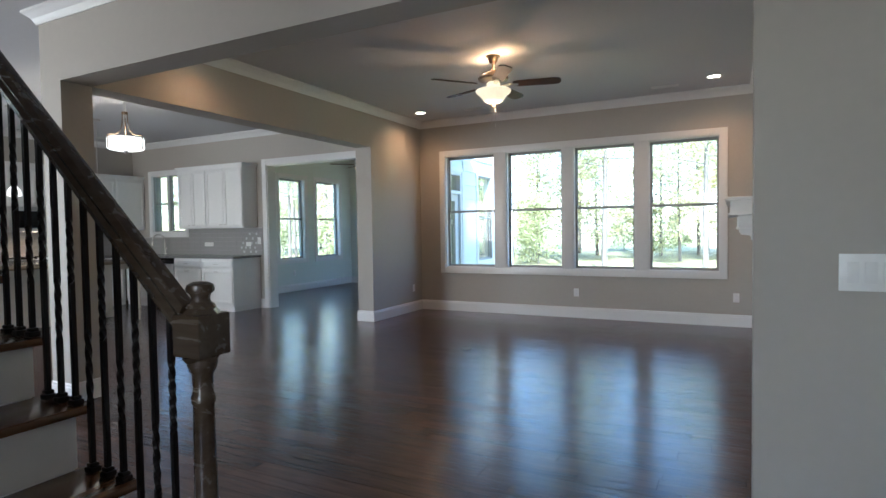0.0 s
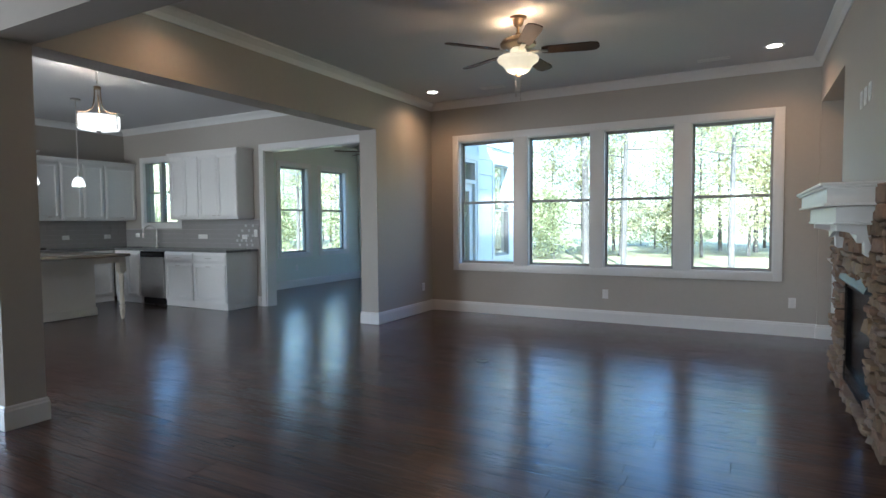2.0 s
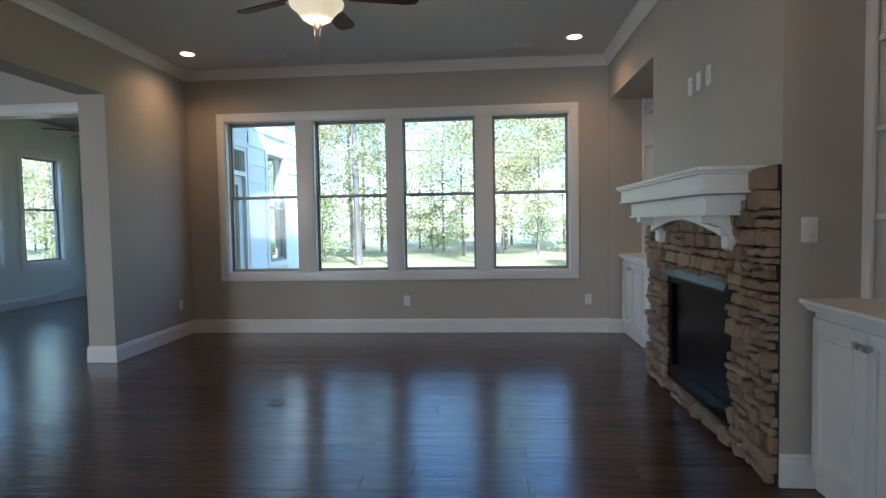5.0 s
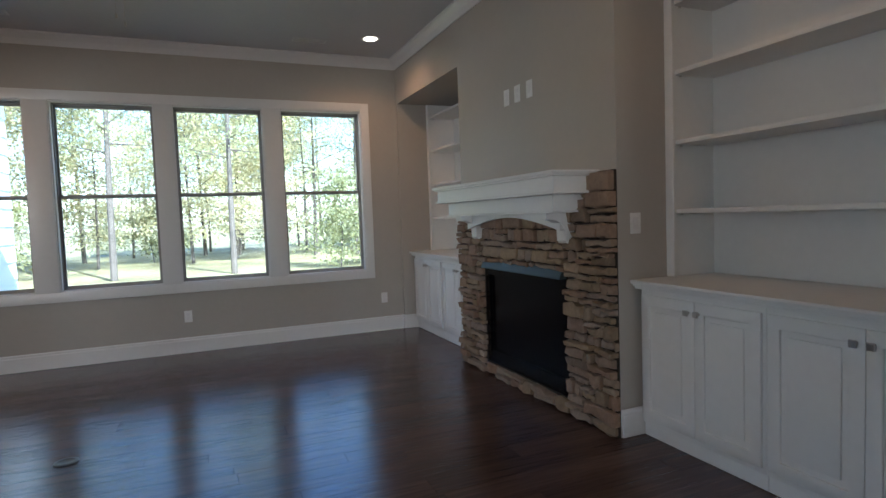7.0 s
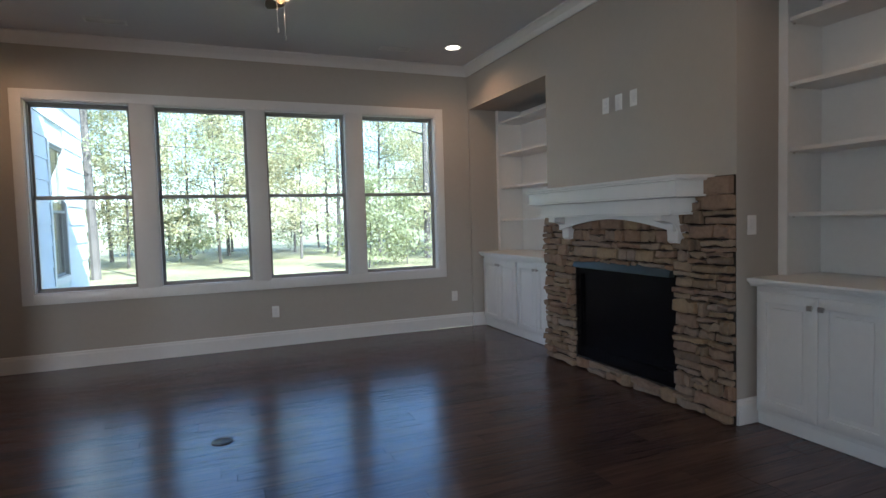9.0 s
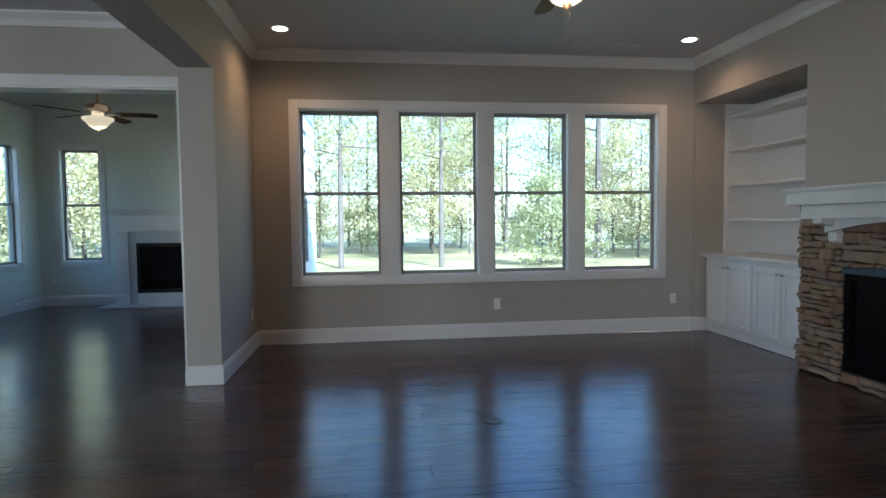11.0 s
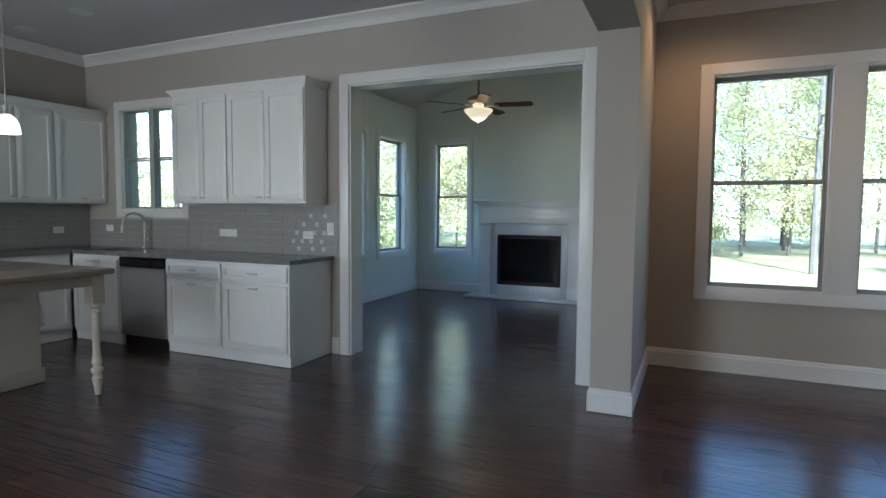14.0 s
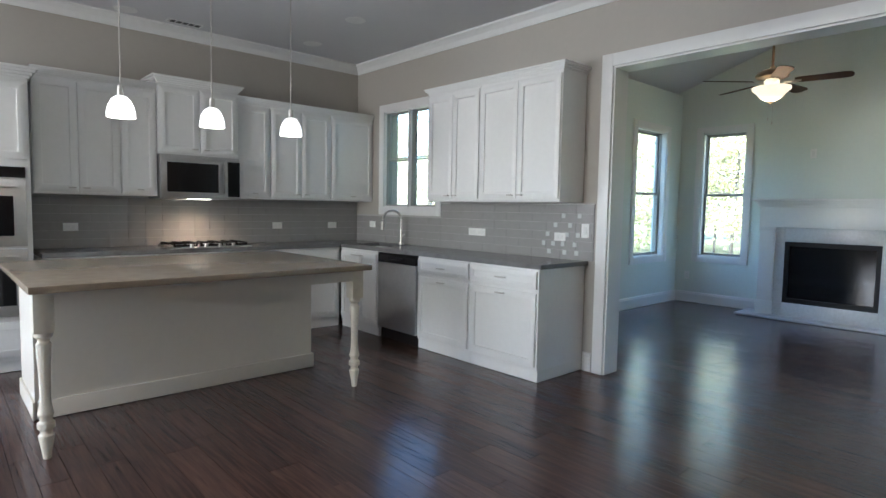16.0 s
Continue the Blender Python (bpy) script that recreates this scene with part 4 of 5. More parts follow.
# ---------- lights ----------


def pendant(y):
    x, z = -9.1, 1.845
    p = thing("pendant_lamp", x, y, z, "small hanging lamp with a white glass bell shade, lit", "pendant lamp", "pendants over the island")
    bm = bmesh.new()
    lathe(bm, [(0.081, 0.0), (0.080, 0.03), (0.072, 0.07), (0.054, 0.105), (0.033, 0.125), (0.02, 0.13), (0.018, 0.127), (0.031, 0.121), (0.051, 0.101), (0.069, 0.067), (0.077, 0.03), (0.078, 0.0)], x, y, z)
    part("shade", bm, M_SHADE_W, p, "lit white glass shade", smooth=True)
    bm = bmesh.new()
    cyl(bm, x, y, z + 0.125, z + 0.19, 0.018)
    cyl(bm, x, y, z + 0.19, CEIL - 0.025, 0.004, n=10)
    part("stem", bm, M_NICKEL, p, smooth=True)
    bm = bmesh.new()
    cyl(bm, x, y, CEIL - 0.025, CEIL - 0.001, 0.06)
    part("ceiling_plate", bm, M_NICKEL, p, smooth=True)
    bulb("pendant_light", x, y, z + 0.03, 3.0, (1, 0.80, 0.56), 0.03)


for y in (4.94, 5.49, 6.07):
    pendant(y)


def chandelier(x, y, z):
    c = thing("drum_chandelier", x, y, z, "brushed nickel chandelier with a lit white drum shade on a chain", "chandelier")
    bm = bmesh.new()
    lathe(bm, [(0.001, 0.0), (0.12, 0.004), (0.185, 0.018), (0.202, 0.035), (0.202, 0.155), (0.197, 0.158), (0.197, 0.040), (0.001, 0.012)], x, y, z, 40)
    part("shade", bm, M_SHADE_W, c, "lit white drum shade", smooth=True)
    bm = bmesh.new()
    for k in range(3):
        q = 2 * math.pi * k / 3 + 0.4
        cx, cy = math.cos(q), math.sin(q)
        tube(bm, [(x + cx * r, y + cy * r, z + h) for r, h in ((0.209, 0.02), (0.21, 0.175), (0.195, 0.182), (0.12, 0.19), (0.06, 0.235), (0.04, 0.30), (0.032, 0.38), (0.03, 0.46))], 0.006, 8)
    cyl(bm, x, y, z + 0.44, z + 0.47, 0.035)
    part("arm", bm, M_BRONZE, c, smooth=True)
    bm = bmesh.new()
    lathe(bm, [(0.001, -0.035), (0.012, -0.03), (0.02, -0.01), (0.03, 0.0), (0.001, 0.003)], x, y, z)
    part("finial", bm, M_NICKEL, c, smooth=True)
    bm = bmesh.new()
    zz = z + 0.47
    while zz < CEIL - 0.06:
        pts = [(x + 0.012 * math.cos(q) * (1 if int(zz * 100) % 2 else 0), y + 0.012 * math.cos(q) * (0 if int(zz * 100) % 2 else 1), zz + 0.02 + 0.022 * math.sin(q)) for q in [2 * math.pi * i / 10 for i in range(11)]]
        tube(bm, pts, 0.003, 5)
        zz += 0.033
    cyl(bm, x, y, CEIL - 0.03, CEIL - 0.001, 0.065)
    part("chain", bm, M_NICKEL, c, smooth=True)
    bulb("chandelier_light", x, y, z + 0.07, 2.2, (1, 0.74, 0.48), 0.05)


chandelier(-7.06, 5.17, 2.31)


def ceiling_fan(x, y, top, z, turn, power):
    """z: the underside of the bowl."""
    f = thing("ceiling_fan", x, y, z, "five-blade brushed nickel ceiling fan with a lit glass bowl", "ceiling fan")
    bm = bmesh.new()
    lathe(bm, [(0.001, 0.012), (0.05, 0.020), (0.095, 0.045), (0.125, 0.085), (0.145, 0.105), (0.172, 0.125), (0.178, 0.145), (0.172, 0.155), (0.160, 0.150), (0.001, 0.149)], x, y, z, 36)
    part("bowl", bm, M_SHADE, f, "lit frosted glass bowl", smooth=True)
    bm = bmesh.new()
    lathe(bm, [(0.001, 0.235), (0.10, 0.235), (0.148, 0.25), (0.155, 0.27), (0.135, 0.30), (0.08, 0.325), (0.03, 0.335), (0.022, 0.36), (0.001, 0.36)], x, y, z, 36)
    part("motor", bm, M_BRONZE, f, "antique bronze motor housing", smooth=True)
    bm = bmesh.new()
    lathe(bm, [(0.001, 0.165), (0.050, 0.165), (0.065, 0.18), (0.070, 0.215), (0.055, 0.234), (0.001, 0.234)], x, y, z, 30)
    part("uplight", bm, M_SHADE, f, "lit glass uplight", smooth=True)
    bm = bmesh.new()
    lathe(bm, [(0.001, -0.012), (0.008, -0.01), (0.014, 0.0), (0.026, 0.008), (0.028, 0.016), (0.001, 0.018)], x, y, z, 20)
    part("finial", bm, M_BRONZE, f, smooth=True)
    bm = bmesh.new()
    cyl(bm, x, y, z + 0.355, top - 0.04, 0.012, n=14)
    lathe(bm, [(0.001, -0.075), (0.03, -0.075), (0.04, -0.06), (0.048, -0.04), (0.05, -0.015), (0.072, -0.010), (0.074, -0.001), (0.001, -0.001)], x, y, top)
    part("downrod", bm, M_BRONZE, f, smooth=True)
    for k in range(5):
        q = radians(turn + 72 * k)
        M = Matrix.Translation((x, y, z + 0.20)) @ Matrix.Rotation(q, 4, "Z") @ Matrix.Rotation(radians(-12), 4, "X")
        bm = bmesh.new()
        pts = [(0.20, -0.045), (0.24, -0.058), (0.60, -0.068), (0.655, -0.055), (0.672, -0.02), (0.672, 0.02), (0.655, 0.055), (0.60, 0.068), (0.24, 0.058), (0.20, 0.045)]
        a = [bm.verts.new(M @ Vector((u, v, 0.0))) for u, v in pts]
        b = [bm.verts.new(M @ Vector((u, v, 0.008))) for u, v in pts]
        bm.faces.new(a), bm.faces.new(list(reversed(b)))
        for i in range(len(pts)):
            bm.faces.new((a[i], b[i], b[(i + 1) % len(pts)], a[(i + 1) % len(pts)]))
        bl = part("blade", bm, M_BLADE, f, "dark wooden blade")
        bm = bmesh.new()
        for v in box(bm, 0.10, -0.018, -0.010, 0.25, 0.018, -0.002):
            v.co = M @ v.co
        part("blade_iron", bm, M_NICKEL, bl)
    for k, (dx, l) in enumerate(((0.02, 0.20), (-0.02, 0.16))):
        bm = bmesh.new()
        cyl(bm, x + dx, y - 0.0, z + 0.01 - l, z + 0.12, 0.0015, n=6)
        cyl(bm, x + dx, y - 0.0, z - 0.015 - l, z + 0.01 - l, 0.006, n=8)
        part("pull_chain", bm, M_NICKEL, f)
    bulb("fan_light", x + 0.13, y - 0.08, z + 0.40, power * 0.22, (1, 0.55, 0.24), 0.0)
    bulb("fan_light", x - 0.13, y + 0.08, z + 0.40, power * 0.22, (1, 0.55, 0.24), 0.0)
    bulb("fan_light_low", x, y, z - 0.05, power * 0.6, (1, 0.58, 0.28), 0.0)


ceiling_fan(-2.70, 6.19, CEIL, 2.555, 14, 2.0)
ceiling_fan(_mid - 0.19, 10.35, CEIL + GABLE - 0.02, 2.44, 10, 1.2)


def recessed(x, y, lit=True):
    c = thing("recessed_light", x, y, CEIL, "round white recessed ceiling light, " + ("lit" if lit else "off"), "recessed light", "recessed ceiling lights")
    bm = bmesh.new()
    lathe(bm, [(0.068, -0.002), (0.092, -0.005), (0.095, -0.0005), (0.068, -0.0005)], x, y, CEIL, 32)
    part("trim_ring", bm, M_TRIM, c, smooth=True)
    bm = bmesh.new()
    cyl(bm, x, y, CEIL - 0.0035, CEIL - 0.0008, 0.067, n=32)
    part("lens", bm, M_CAN if lit else M_TRIM, c)
    if lit:
        spot("recessed_lamp", x, y, CEIL - 0.03, 5.0 if y > 6 else 2.5)


for x, y in ((-4.69, 8.23), (-0.74, 8.21), (-4.69, 4.5), (-0.74, 4.5)):
    recessed(x, y)
for x, y in ((-9.70, 7.03), (-10.67, 7.13), (-10.93, 5.41)):
    recessed(x, y, False)


def ceiling_vent(x, y, w=0.32, d=0.12):
    v = thing("ceiling_vent", x, y, CEIL, "white louvred ceiling air vent", "air vent")
    bpart("frame", [(x - w / 2, y - d / 2, CEIL - 0.006, x + w / 2, y - d / 2 + 0.015, CEIL - 0.0008), (x - w / 2, y + d / 2 - 0.015, CEIL - 0.006, x + w / 2, y + d / 2, CEIL - 0.0008), (x - w / 2, y - d / 2 + 0.015, CEIL - 0.006, x - w / 2 + 0.015, y + d / 2 - 0.015, CEIL - 0.0008), (x + w / 2 - 0.015, y - d / 2 + 0.015, CEIL - 0.006, x + w / 2, y + d / 2 - 0.015, CEIL - 0.0008)], M_TRIM, v)
    bpart("backing", [(x - w / 2 + 0.015, y - d / 2 + 0.015, CEIL - 0.002, x + w / 2 - 0.015, y + d / 2 - 0.015, CEIL - 0.0008)], M_BLACKM, v)
    for k in range(5):
        yy = y - d / 2 + 0.022 + k * (d - 0.04) / 5
        bpart("slat", [(x - w / 2 + 0.016, yy, CEIL - 0.005, x + w / 2 - 0.016, yy + 0.008, CEIL - 0.0025)], M_TRIM, v)


ceiling_vent(-3.88, 8.38)
ceiling_vent(-1.30, 8.42)
ceiling_vent(-10.95, 5.92, 0.12, 0.32)

floor_outlet = thing("floor_outlet", -3.125, 6.355, 0.0, "round dark brass floor outlet cover", "floor outlet")
bm = bmesh.new()
lathe(bm, [(0.001, 0.0), (0.062, 0.0), (0.06, 0.005), (0.045, 0.006), (0.042, 0.004), (0.001, 0.004)], -3.125, 6.355, 0.001)
part("cover", bm, mat("aged_dark_brass", (0.06, 0.05, 0.04), 0.35, 0.7), floor_outlet, smooth=True)


def plate(side, front, u, z, kind="outlet", w=0.072, h=0.116, label=""):
    m = facing(side, front)
    x, y, _, _, _, _ = m(u, 0, z, u, 0, z)
    o = thing("wall_outlet" if kind == "outlet" else "light_switch", x, y, z, label or ("white wall outlet plate" if kind == "outlet" else "white light switch plate"), "outlet" if kind == "outlet" else "light switch")
    bpart("cover_plate", [m(u - w / 2, -0.006, z - h / 2, u + w / 2, -0.0005, z + h / 2)], M_PLATE, o, bevel=0.002)
    if kind == "outlet":
        if w > h:
            bpart("socket", [m(u + s * 0.02 - 0.014, -0.009, z - 0.016, u + s * 0.02 + 0.014, -0.006, z + 0.016) for s in (-1, 1)], M_TRIM, o)
        else:
            bpart("socket", [m(u - 0.016, -0.009, z + s * 0.02 - 0.014, u + 0.016, -0.006, z + s * 0.02 + 0.014) for s in (-1, 1)], M_TRIM, o)
    else:
        n = max(1, round((w - 0.03) / 0.046))
        for i in range(n):
            c = u + (i - (n - 1) / 2) * 0.046
            bpart("rocker", [m(c - 0.016, -0.010, z - 0.033, c + 0.016, -0.006, z + 0.033)], M_TRIM, o, bevel=0.001)


plate("S", W_IN, -2.545, 0.368)
plate("S", W_IN, -0.50, 0.375)
plate("E", MID1, 8.62, 0.375)
plate("S", 2.96, -0.141, 1.157, "switch", 0.21, 0.116, "white four-gang light switch plate")
plate("S", 5.21, -0.15, 1.20, "switch")
plate("W", E_IN, 6.38, 2.12)
plate("W", E_IN, 6.23, 2.12)
plate("W", E_IN, 6.07, 2.12, "switch")
plate("S", S_IN, -7.36, 2.10, "switch")
plate("S", S_IN, -9.0 + 0.10, 0.40)
plate("E", SW_IN, 10.30, 0.40)

# ---------- sunroom fireplace ----------
sf = thing("sunroom_fireplace", _mid, S_IN - 0.1, 0.004, "white painted fireplace surround with a marble face and dark glass insert", "fireplace")
FY = S_IN - 0.30
C = -7.04
bpart("chimney_box", [(C - 0.78, FY + 0.03, 0.03, C - 0.5, S_IN - 0.003, 1.46), (C + 0.5, FY + 0.03, 0.03, C + 0.78, S_IN - 0.003, 1.46), (C - 0.5, FY + 0.03, 0.98, C + 0.5, S_IN - 0.003, 1.46), (C - 0.5, FY + 0.03, 0.03, C + 0.5, S_IN - 0.003, 0.20)], M_TRIM, sf)
bpart("hearth", [(C - 0.98, FY - 0.22, 0.004, C + 0.98, S_IN - 0.003, 0.028)], M_MARBLE, sf, "white marble hearth slab", bevel=0.004)
for s in (-1, 1):
    bpart("pilaster", [(C + s * 0.70 - 0.09, FY - 0.01, 0.028, C + s * 0.70 + 0.09, FY + 0.03, 1.16), (C + s * 0.70 - 0.10, FY - 0.02, 0.028, C + s * 0.70 + 0.10, FY - 0.01, 0.20), (C + s * 0.70 - 0.10, FY - 0.02, 1.12, C + s * 0.70 + 0.10, FY - 0.01, 1.16)], M_TRIM, sf, bevel=0.002)
bpart("frieze", [(C - 0.80, FY - 0.01, 1.16, C + 0.80, FY + 0.03, 1.42), (C - 0.82, FY - 0.03, 1.42, C + 0.82, S_IN - 0.003, 1.45)], M_TRIM, sf, bevel=0.003)
bpart("shelf", [(C - 0.885, FY - 0.09, 1.49, C + 0.885, S_IN - 0.003, 1.52), (C - 0.85, FY - 0.055, 1.47, C + 0.85, S_IN - 0.003, 1.49), (C - 0.83, FY - 0.04, 1.45, C + 0.83, S_IN - 0.003, 1.47)], M_TRIM, sf, bevel=0.004)
for q in ((C - 0.61, FY + 0.012, 0.028, C - 0.50, FY + 0.03, 1.16), (C + 0.50, FY + 0.012, 0.028, C + 0.61, FY + 0.03, 1.16), (C - 0.50, FY + 0.012, 0.98, C + 0.50, FY + 0.03, 1.16), (C - 0.50, FY + 0.012, 0.028, C + 0.50, FY + 0.03, 0.20)):
    bpart("marble_slab", [q], M_MARBLE, sf, "veined white marble face", bevel=0.002)
bpart("insert_frame", [(C - 0.50, FY + 0.02, 0.20, C - 0.45, FY + 0.06, 0.98), (C + 0.45, FY + 0.02, 0.20, C + 0.50, FY + 0.06, 0.98), (C - 0.45, FY + 0.02, 0.92, C + 0.45, FY + 0.06, 0.98), (C - 0.45, FY + 0.02, 0.20, C + 0.45, FY + 0.06, 0.26)], M_BLACKM, sf)
bpart("insert_glass", [(C - 0.45, FY + 0.05, 0.26, C + 0.45, FY + 0.056, 0.92)], M_BLACK, sf, "dark glass")

# ---------- stairs ----------
SY, RISE, RUN = 1.835, 0.196, 0.225
X_NOSE3 = -2.09
st = tagged(thing("staircase", -2.6, 1.3, 0, "staircase with dark oak treads and white risers", "staircase"), kind="structure")
NST = 9
for i in range(1, NST + 1):
    xn = X_NOSE3 - (i - 3) * RUN
    z = RISE * i
    bpart("riser", [(xn - 0.03, 0.80, z - RISE + 0.002, xn - 0.045, SY - 0.005, z - 0.03)], M_TRIM, st, "white painted riser")
    bpart("stringer", [(xn - 0.045 - RUN, SY - 0.04, 0.004, xn - 0.045, SY - 0.006, z - 0.03)], M_TRIM, st, "white painted stair side")
    bm = bmesh.new()
    box(bm, xn - RUN - 0.035, 0.80, z - 0.028, xn, SY + 0.035, z, bevel=0.012)
    part("tread", bm, M_TREAD, st, "dark stained oak tread", smooth=True)
structure("wall_stair", [(-4.6, 0.66, 0, -1.75, 0.80, CEIL)], M_WALL)

balustrade = thing("stair_railing", -1.9, SY, 0.0, "oak handrail with black twisted iron balusters and a turned newel post", "stair railing")
NX = -1.778
bm = bmesh.new()
UP = 0.028
box(bm, NX - 0.05, SY - 0.05, 0.965 + UP, NX + 0.05, SY + 0.05, 1.075 + UP, bevel=0.004)
for z0, z1, a, b in ((1.075, 1.095, 0.05, 0.028), (0.95, 0.965, 0.038, 0.05)):
    cyl(bm, NX, SY, z0 + UP, z1 + UP, a * 1.25, b * 1.25, 4)
lathe(bm, [(0.001, 0), (0.044, 0.0), (0.044, 0.22), (0.038, 0.25), (0.034, 0.40), (0.030, 0.62), (0.0265, 0.835), (0.031, 0.842), (0.031, 0.856), (0.026, 0.864), (0.026, 0.915), (0.033, 0.925), (0.038, 0.94), (0.038, 0.955), (0.001, 0.955)], NX, SY, UP, 28)
cyl(bm, NX, SY, 0.003, 0.04, 0.05, 0.05, 28)
lathe(bm, [(0.001, 1.085), (0.034, 1.085), (0.038, 1.091), (0.033, 1.099), (0.025, 1.105), (0.023, 1.114), (0.026, 1.124), (0.034, 1.131), (0.036, 1.139), (0.033, 1.149), (0.020, 1.156), (0.001, 1.158)], NX, SY, UP, 28)
part("newel_post", bm, M_RAIL, balustrade, "turned dark oak newel post", smooth=True)
SL = RISE / RUN
R0 = (NX - 0.045, 1.078)


def rail_z(x):
    return R0[1] + (R0[0] - x) * 0.89


bm = bmesh.new()
prof = [(-0.030, -0.030), (0.030, -0.030), (0.033, -0.012), (0.026, 0.004), (0.032, 0.018), (0.020, 0.034), (0.0, 0.039), (-0.020, 0.034), (-0.032, 0.018), (-0.026, 0.004), (-0.033, -0.012)]
ends = []
for x in (R0[0], X_NOSE3 - 6 * RUN):
    ends.append([bm.verts.new((x, SY + a, rail_z(x) + b * 1.25)) for a, b in prof])
for i in range(len(prof)):
    bm.faces.new((ends[0][i], ends[1][i], ends[1][(i + 1) % len(prof)], ends[0][(i + 1) % len(prof)]))
bm.faces.new(ends[0]), bm.faces.new(ends[1])
part("handrail", bm, M_RAIL, balustrade, "dark oak handrail", smooth=True)


def baluster(x, z0, z1, twist):
    """A square iron bar whose middle is twisted, with a shoe at its foot."""
    bm = bmesh.new()
    r, n = 0.0078, 70
    rings = []
    for i in range(n + 1):
        t = i / n
        z = z0 + (z1 - z0) * t
        mid0, mid1 = (0.52, 0.80) if twist else (0.24, 0.50)
        tw = min(1, max(0, (t - mid0) / (mid1 - mid0))) * 7 * math.pi
        rings.append([bm.verts.new((x + r * 1.3 * math.cos(tw + q), SY + r * 1.3 * math.sin(tw + q), z)) for q in (math.pi / 4, 3 * math.pi / 4, 5 * math.pi / 4, 7 * math.pi / 4)])
    for a, b in zip(rings, rings[1:]):
        for k in range(4):
            bm.faces.new((a[k], a[(k + 1) % 4], b[(k + 1) % 4], b[k]))
    bal = part("baluster", bm, M_IRON, balustrade, "black twisted iron baluster")
    bm = bmesh.new()
    box(bm, x - 0.017, SY - 0.017, z0, x + 0.017, SY + 0.017, z0 + 0.018, bevel=0.004)
    box(bm, x - 0.013, SY - 0.013, z0 + 0.018, x + 0.013, SY + 0.013, z0 + 0.030, bevel=0.004)
    part("shoe", bm, M_IRON, bal)


k = 0
for i in range(1, NST - 1):
    for j in range(3):
        x = X_NOSE3 - (i - 3) * RUN - 0.035 - 0.075 * j
        if x < NX - 0.06:
            baluster(x, RISE * i + 0.001, rail_z(x) - 0.035, (k % 2) == 0)
            k += 1

# ---------- outside ----------
GZ = -0.45
ground = structure("ground", [(-300, S_IN + 0.25, GZ - 0.2, 300, 400, GZ), (-300, -300, GZ - 0.2, 300, S_IN + 0.25, GZ - 0.002)], M_GRASS, "dry grass lawn")
sid = bmesh.new()
zz = GZ + 0.05
while zz < CEIL + 0.2:
    for a, b in ((W_IN + 0.19, DOOR[0] - 0.08), (DOOR[1] + 0.08, SUN_E[0] - 0.08), (SUN_E[1] + 0.08, S_IN + 0.2)) if zz < 2.36 else ((W_IN + 0.19, S_IN + 0.2),):
        x0 = SE_IN + 0.131
        vs = [sid.verts.new(p) for p in ((x0 + 0.022, a, zz), (x0 + 0.022, b, zz), (x0 + 0.008, b, zz + 0.25), (x0 + 0.008, a, zz + 0.25), (x0, a, zz), (x0, b, zz))]
        sid.faces.new(vs[:4]), sid.faces.new((vs[0], vs[4], vs[5], vs[1]))
    zz += 0.25
tagged(part("siding", sid, M_SIDING, None, "pale blue lap siding"), kind="structure")
XT0, XT1 = SE_IN + 0.131, SE_IN + 0.16
a, b = DOOR
structure("trim_exterior_door", [(XT0, a - 0.08, GZ, XT1, a, 2.38), (XT0, b, GZ, XT1, b + 0.08, 2.38), (XT0, a, 2.30, XT1, b, 2.38)], M_TRIM)
a, b = SUN_E
structure("trim_exterior_window", [(XT0, a - 0.08, 0.62, XT1, a, 2.40), (XT0, b, 0.62, XT1, b + 0.08, 2.40), (XT0, a, 2.32, XT1, b, 2.40), (XT0, a, 0.62, XT1, b, 0.70)], M_TRIM)
structure("roof", [(KW - 0.8, -3.0, CEIL + 0.20, E_OUT + 0.6, W_IN + 0.65, CEIL + 0.32), (SW_IN - 0.6, W_IN + 0.65, CEIL + 0.95, SE_IN + 0.6, S_IN + 0.7, CEIL + 1.05)], M_TRIM)


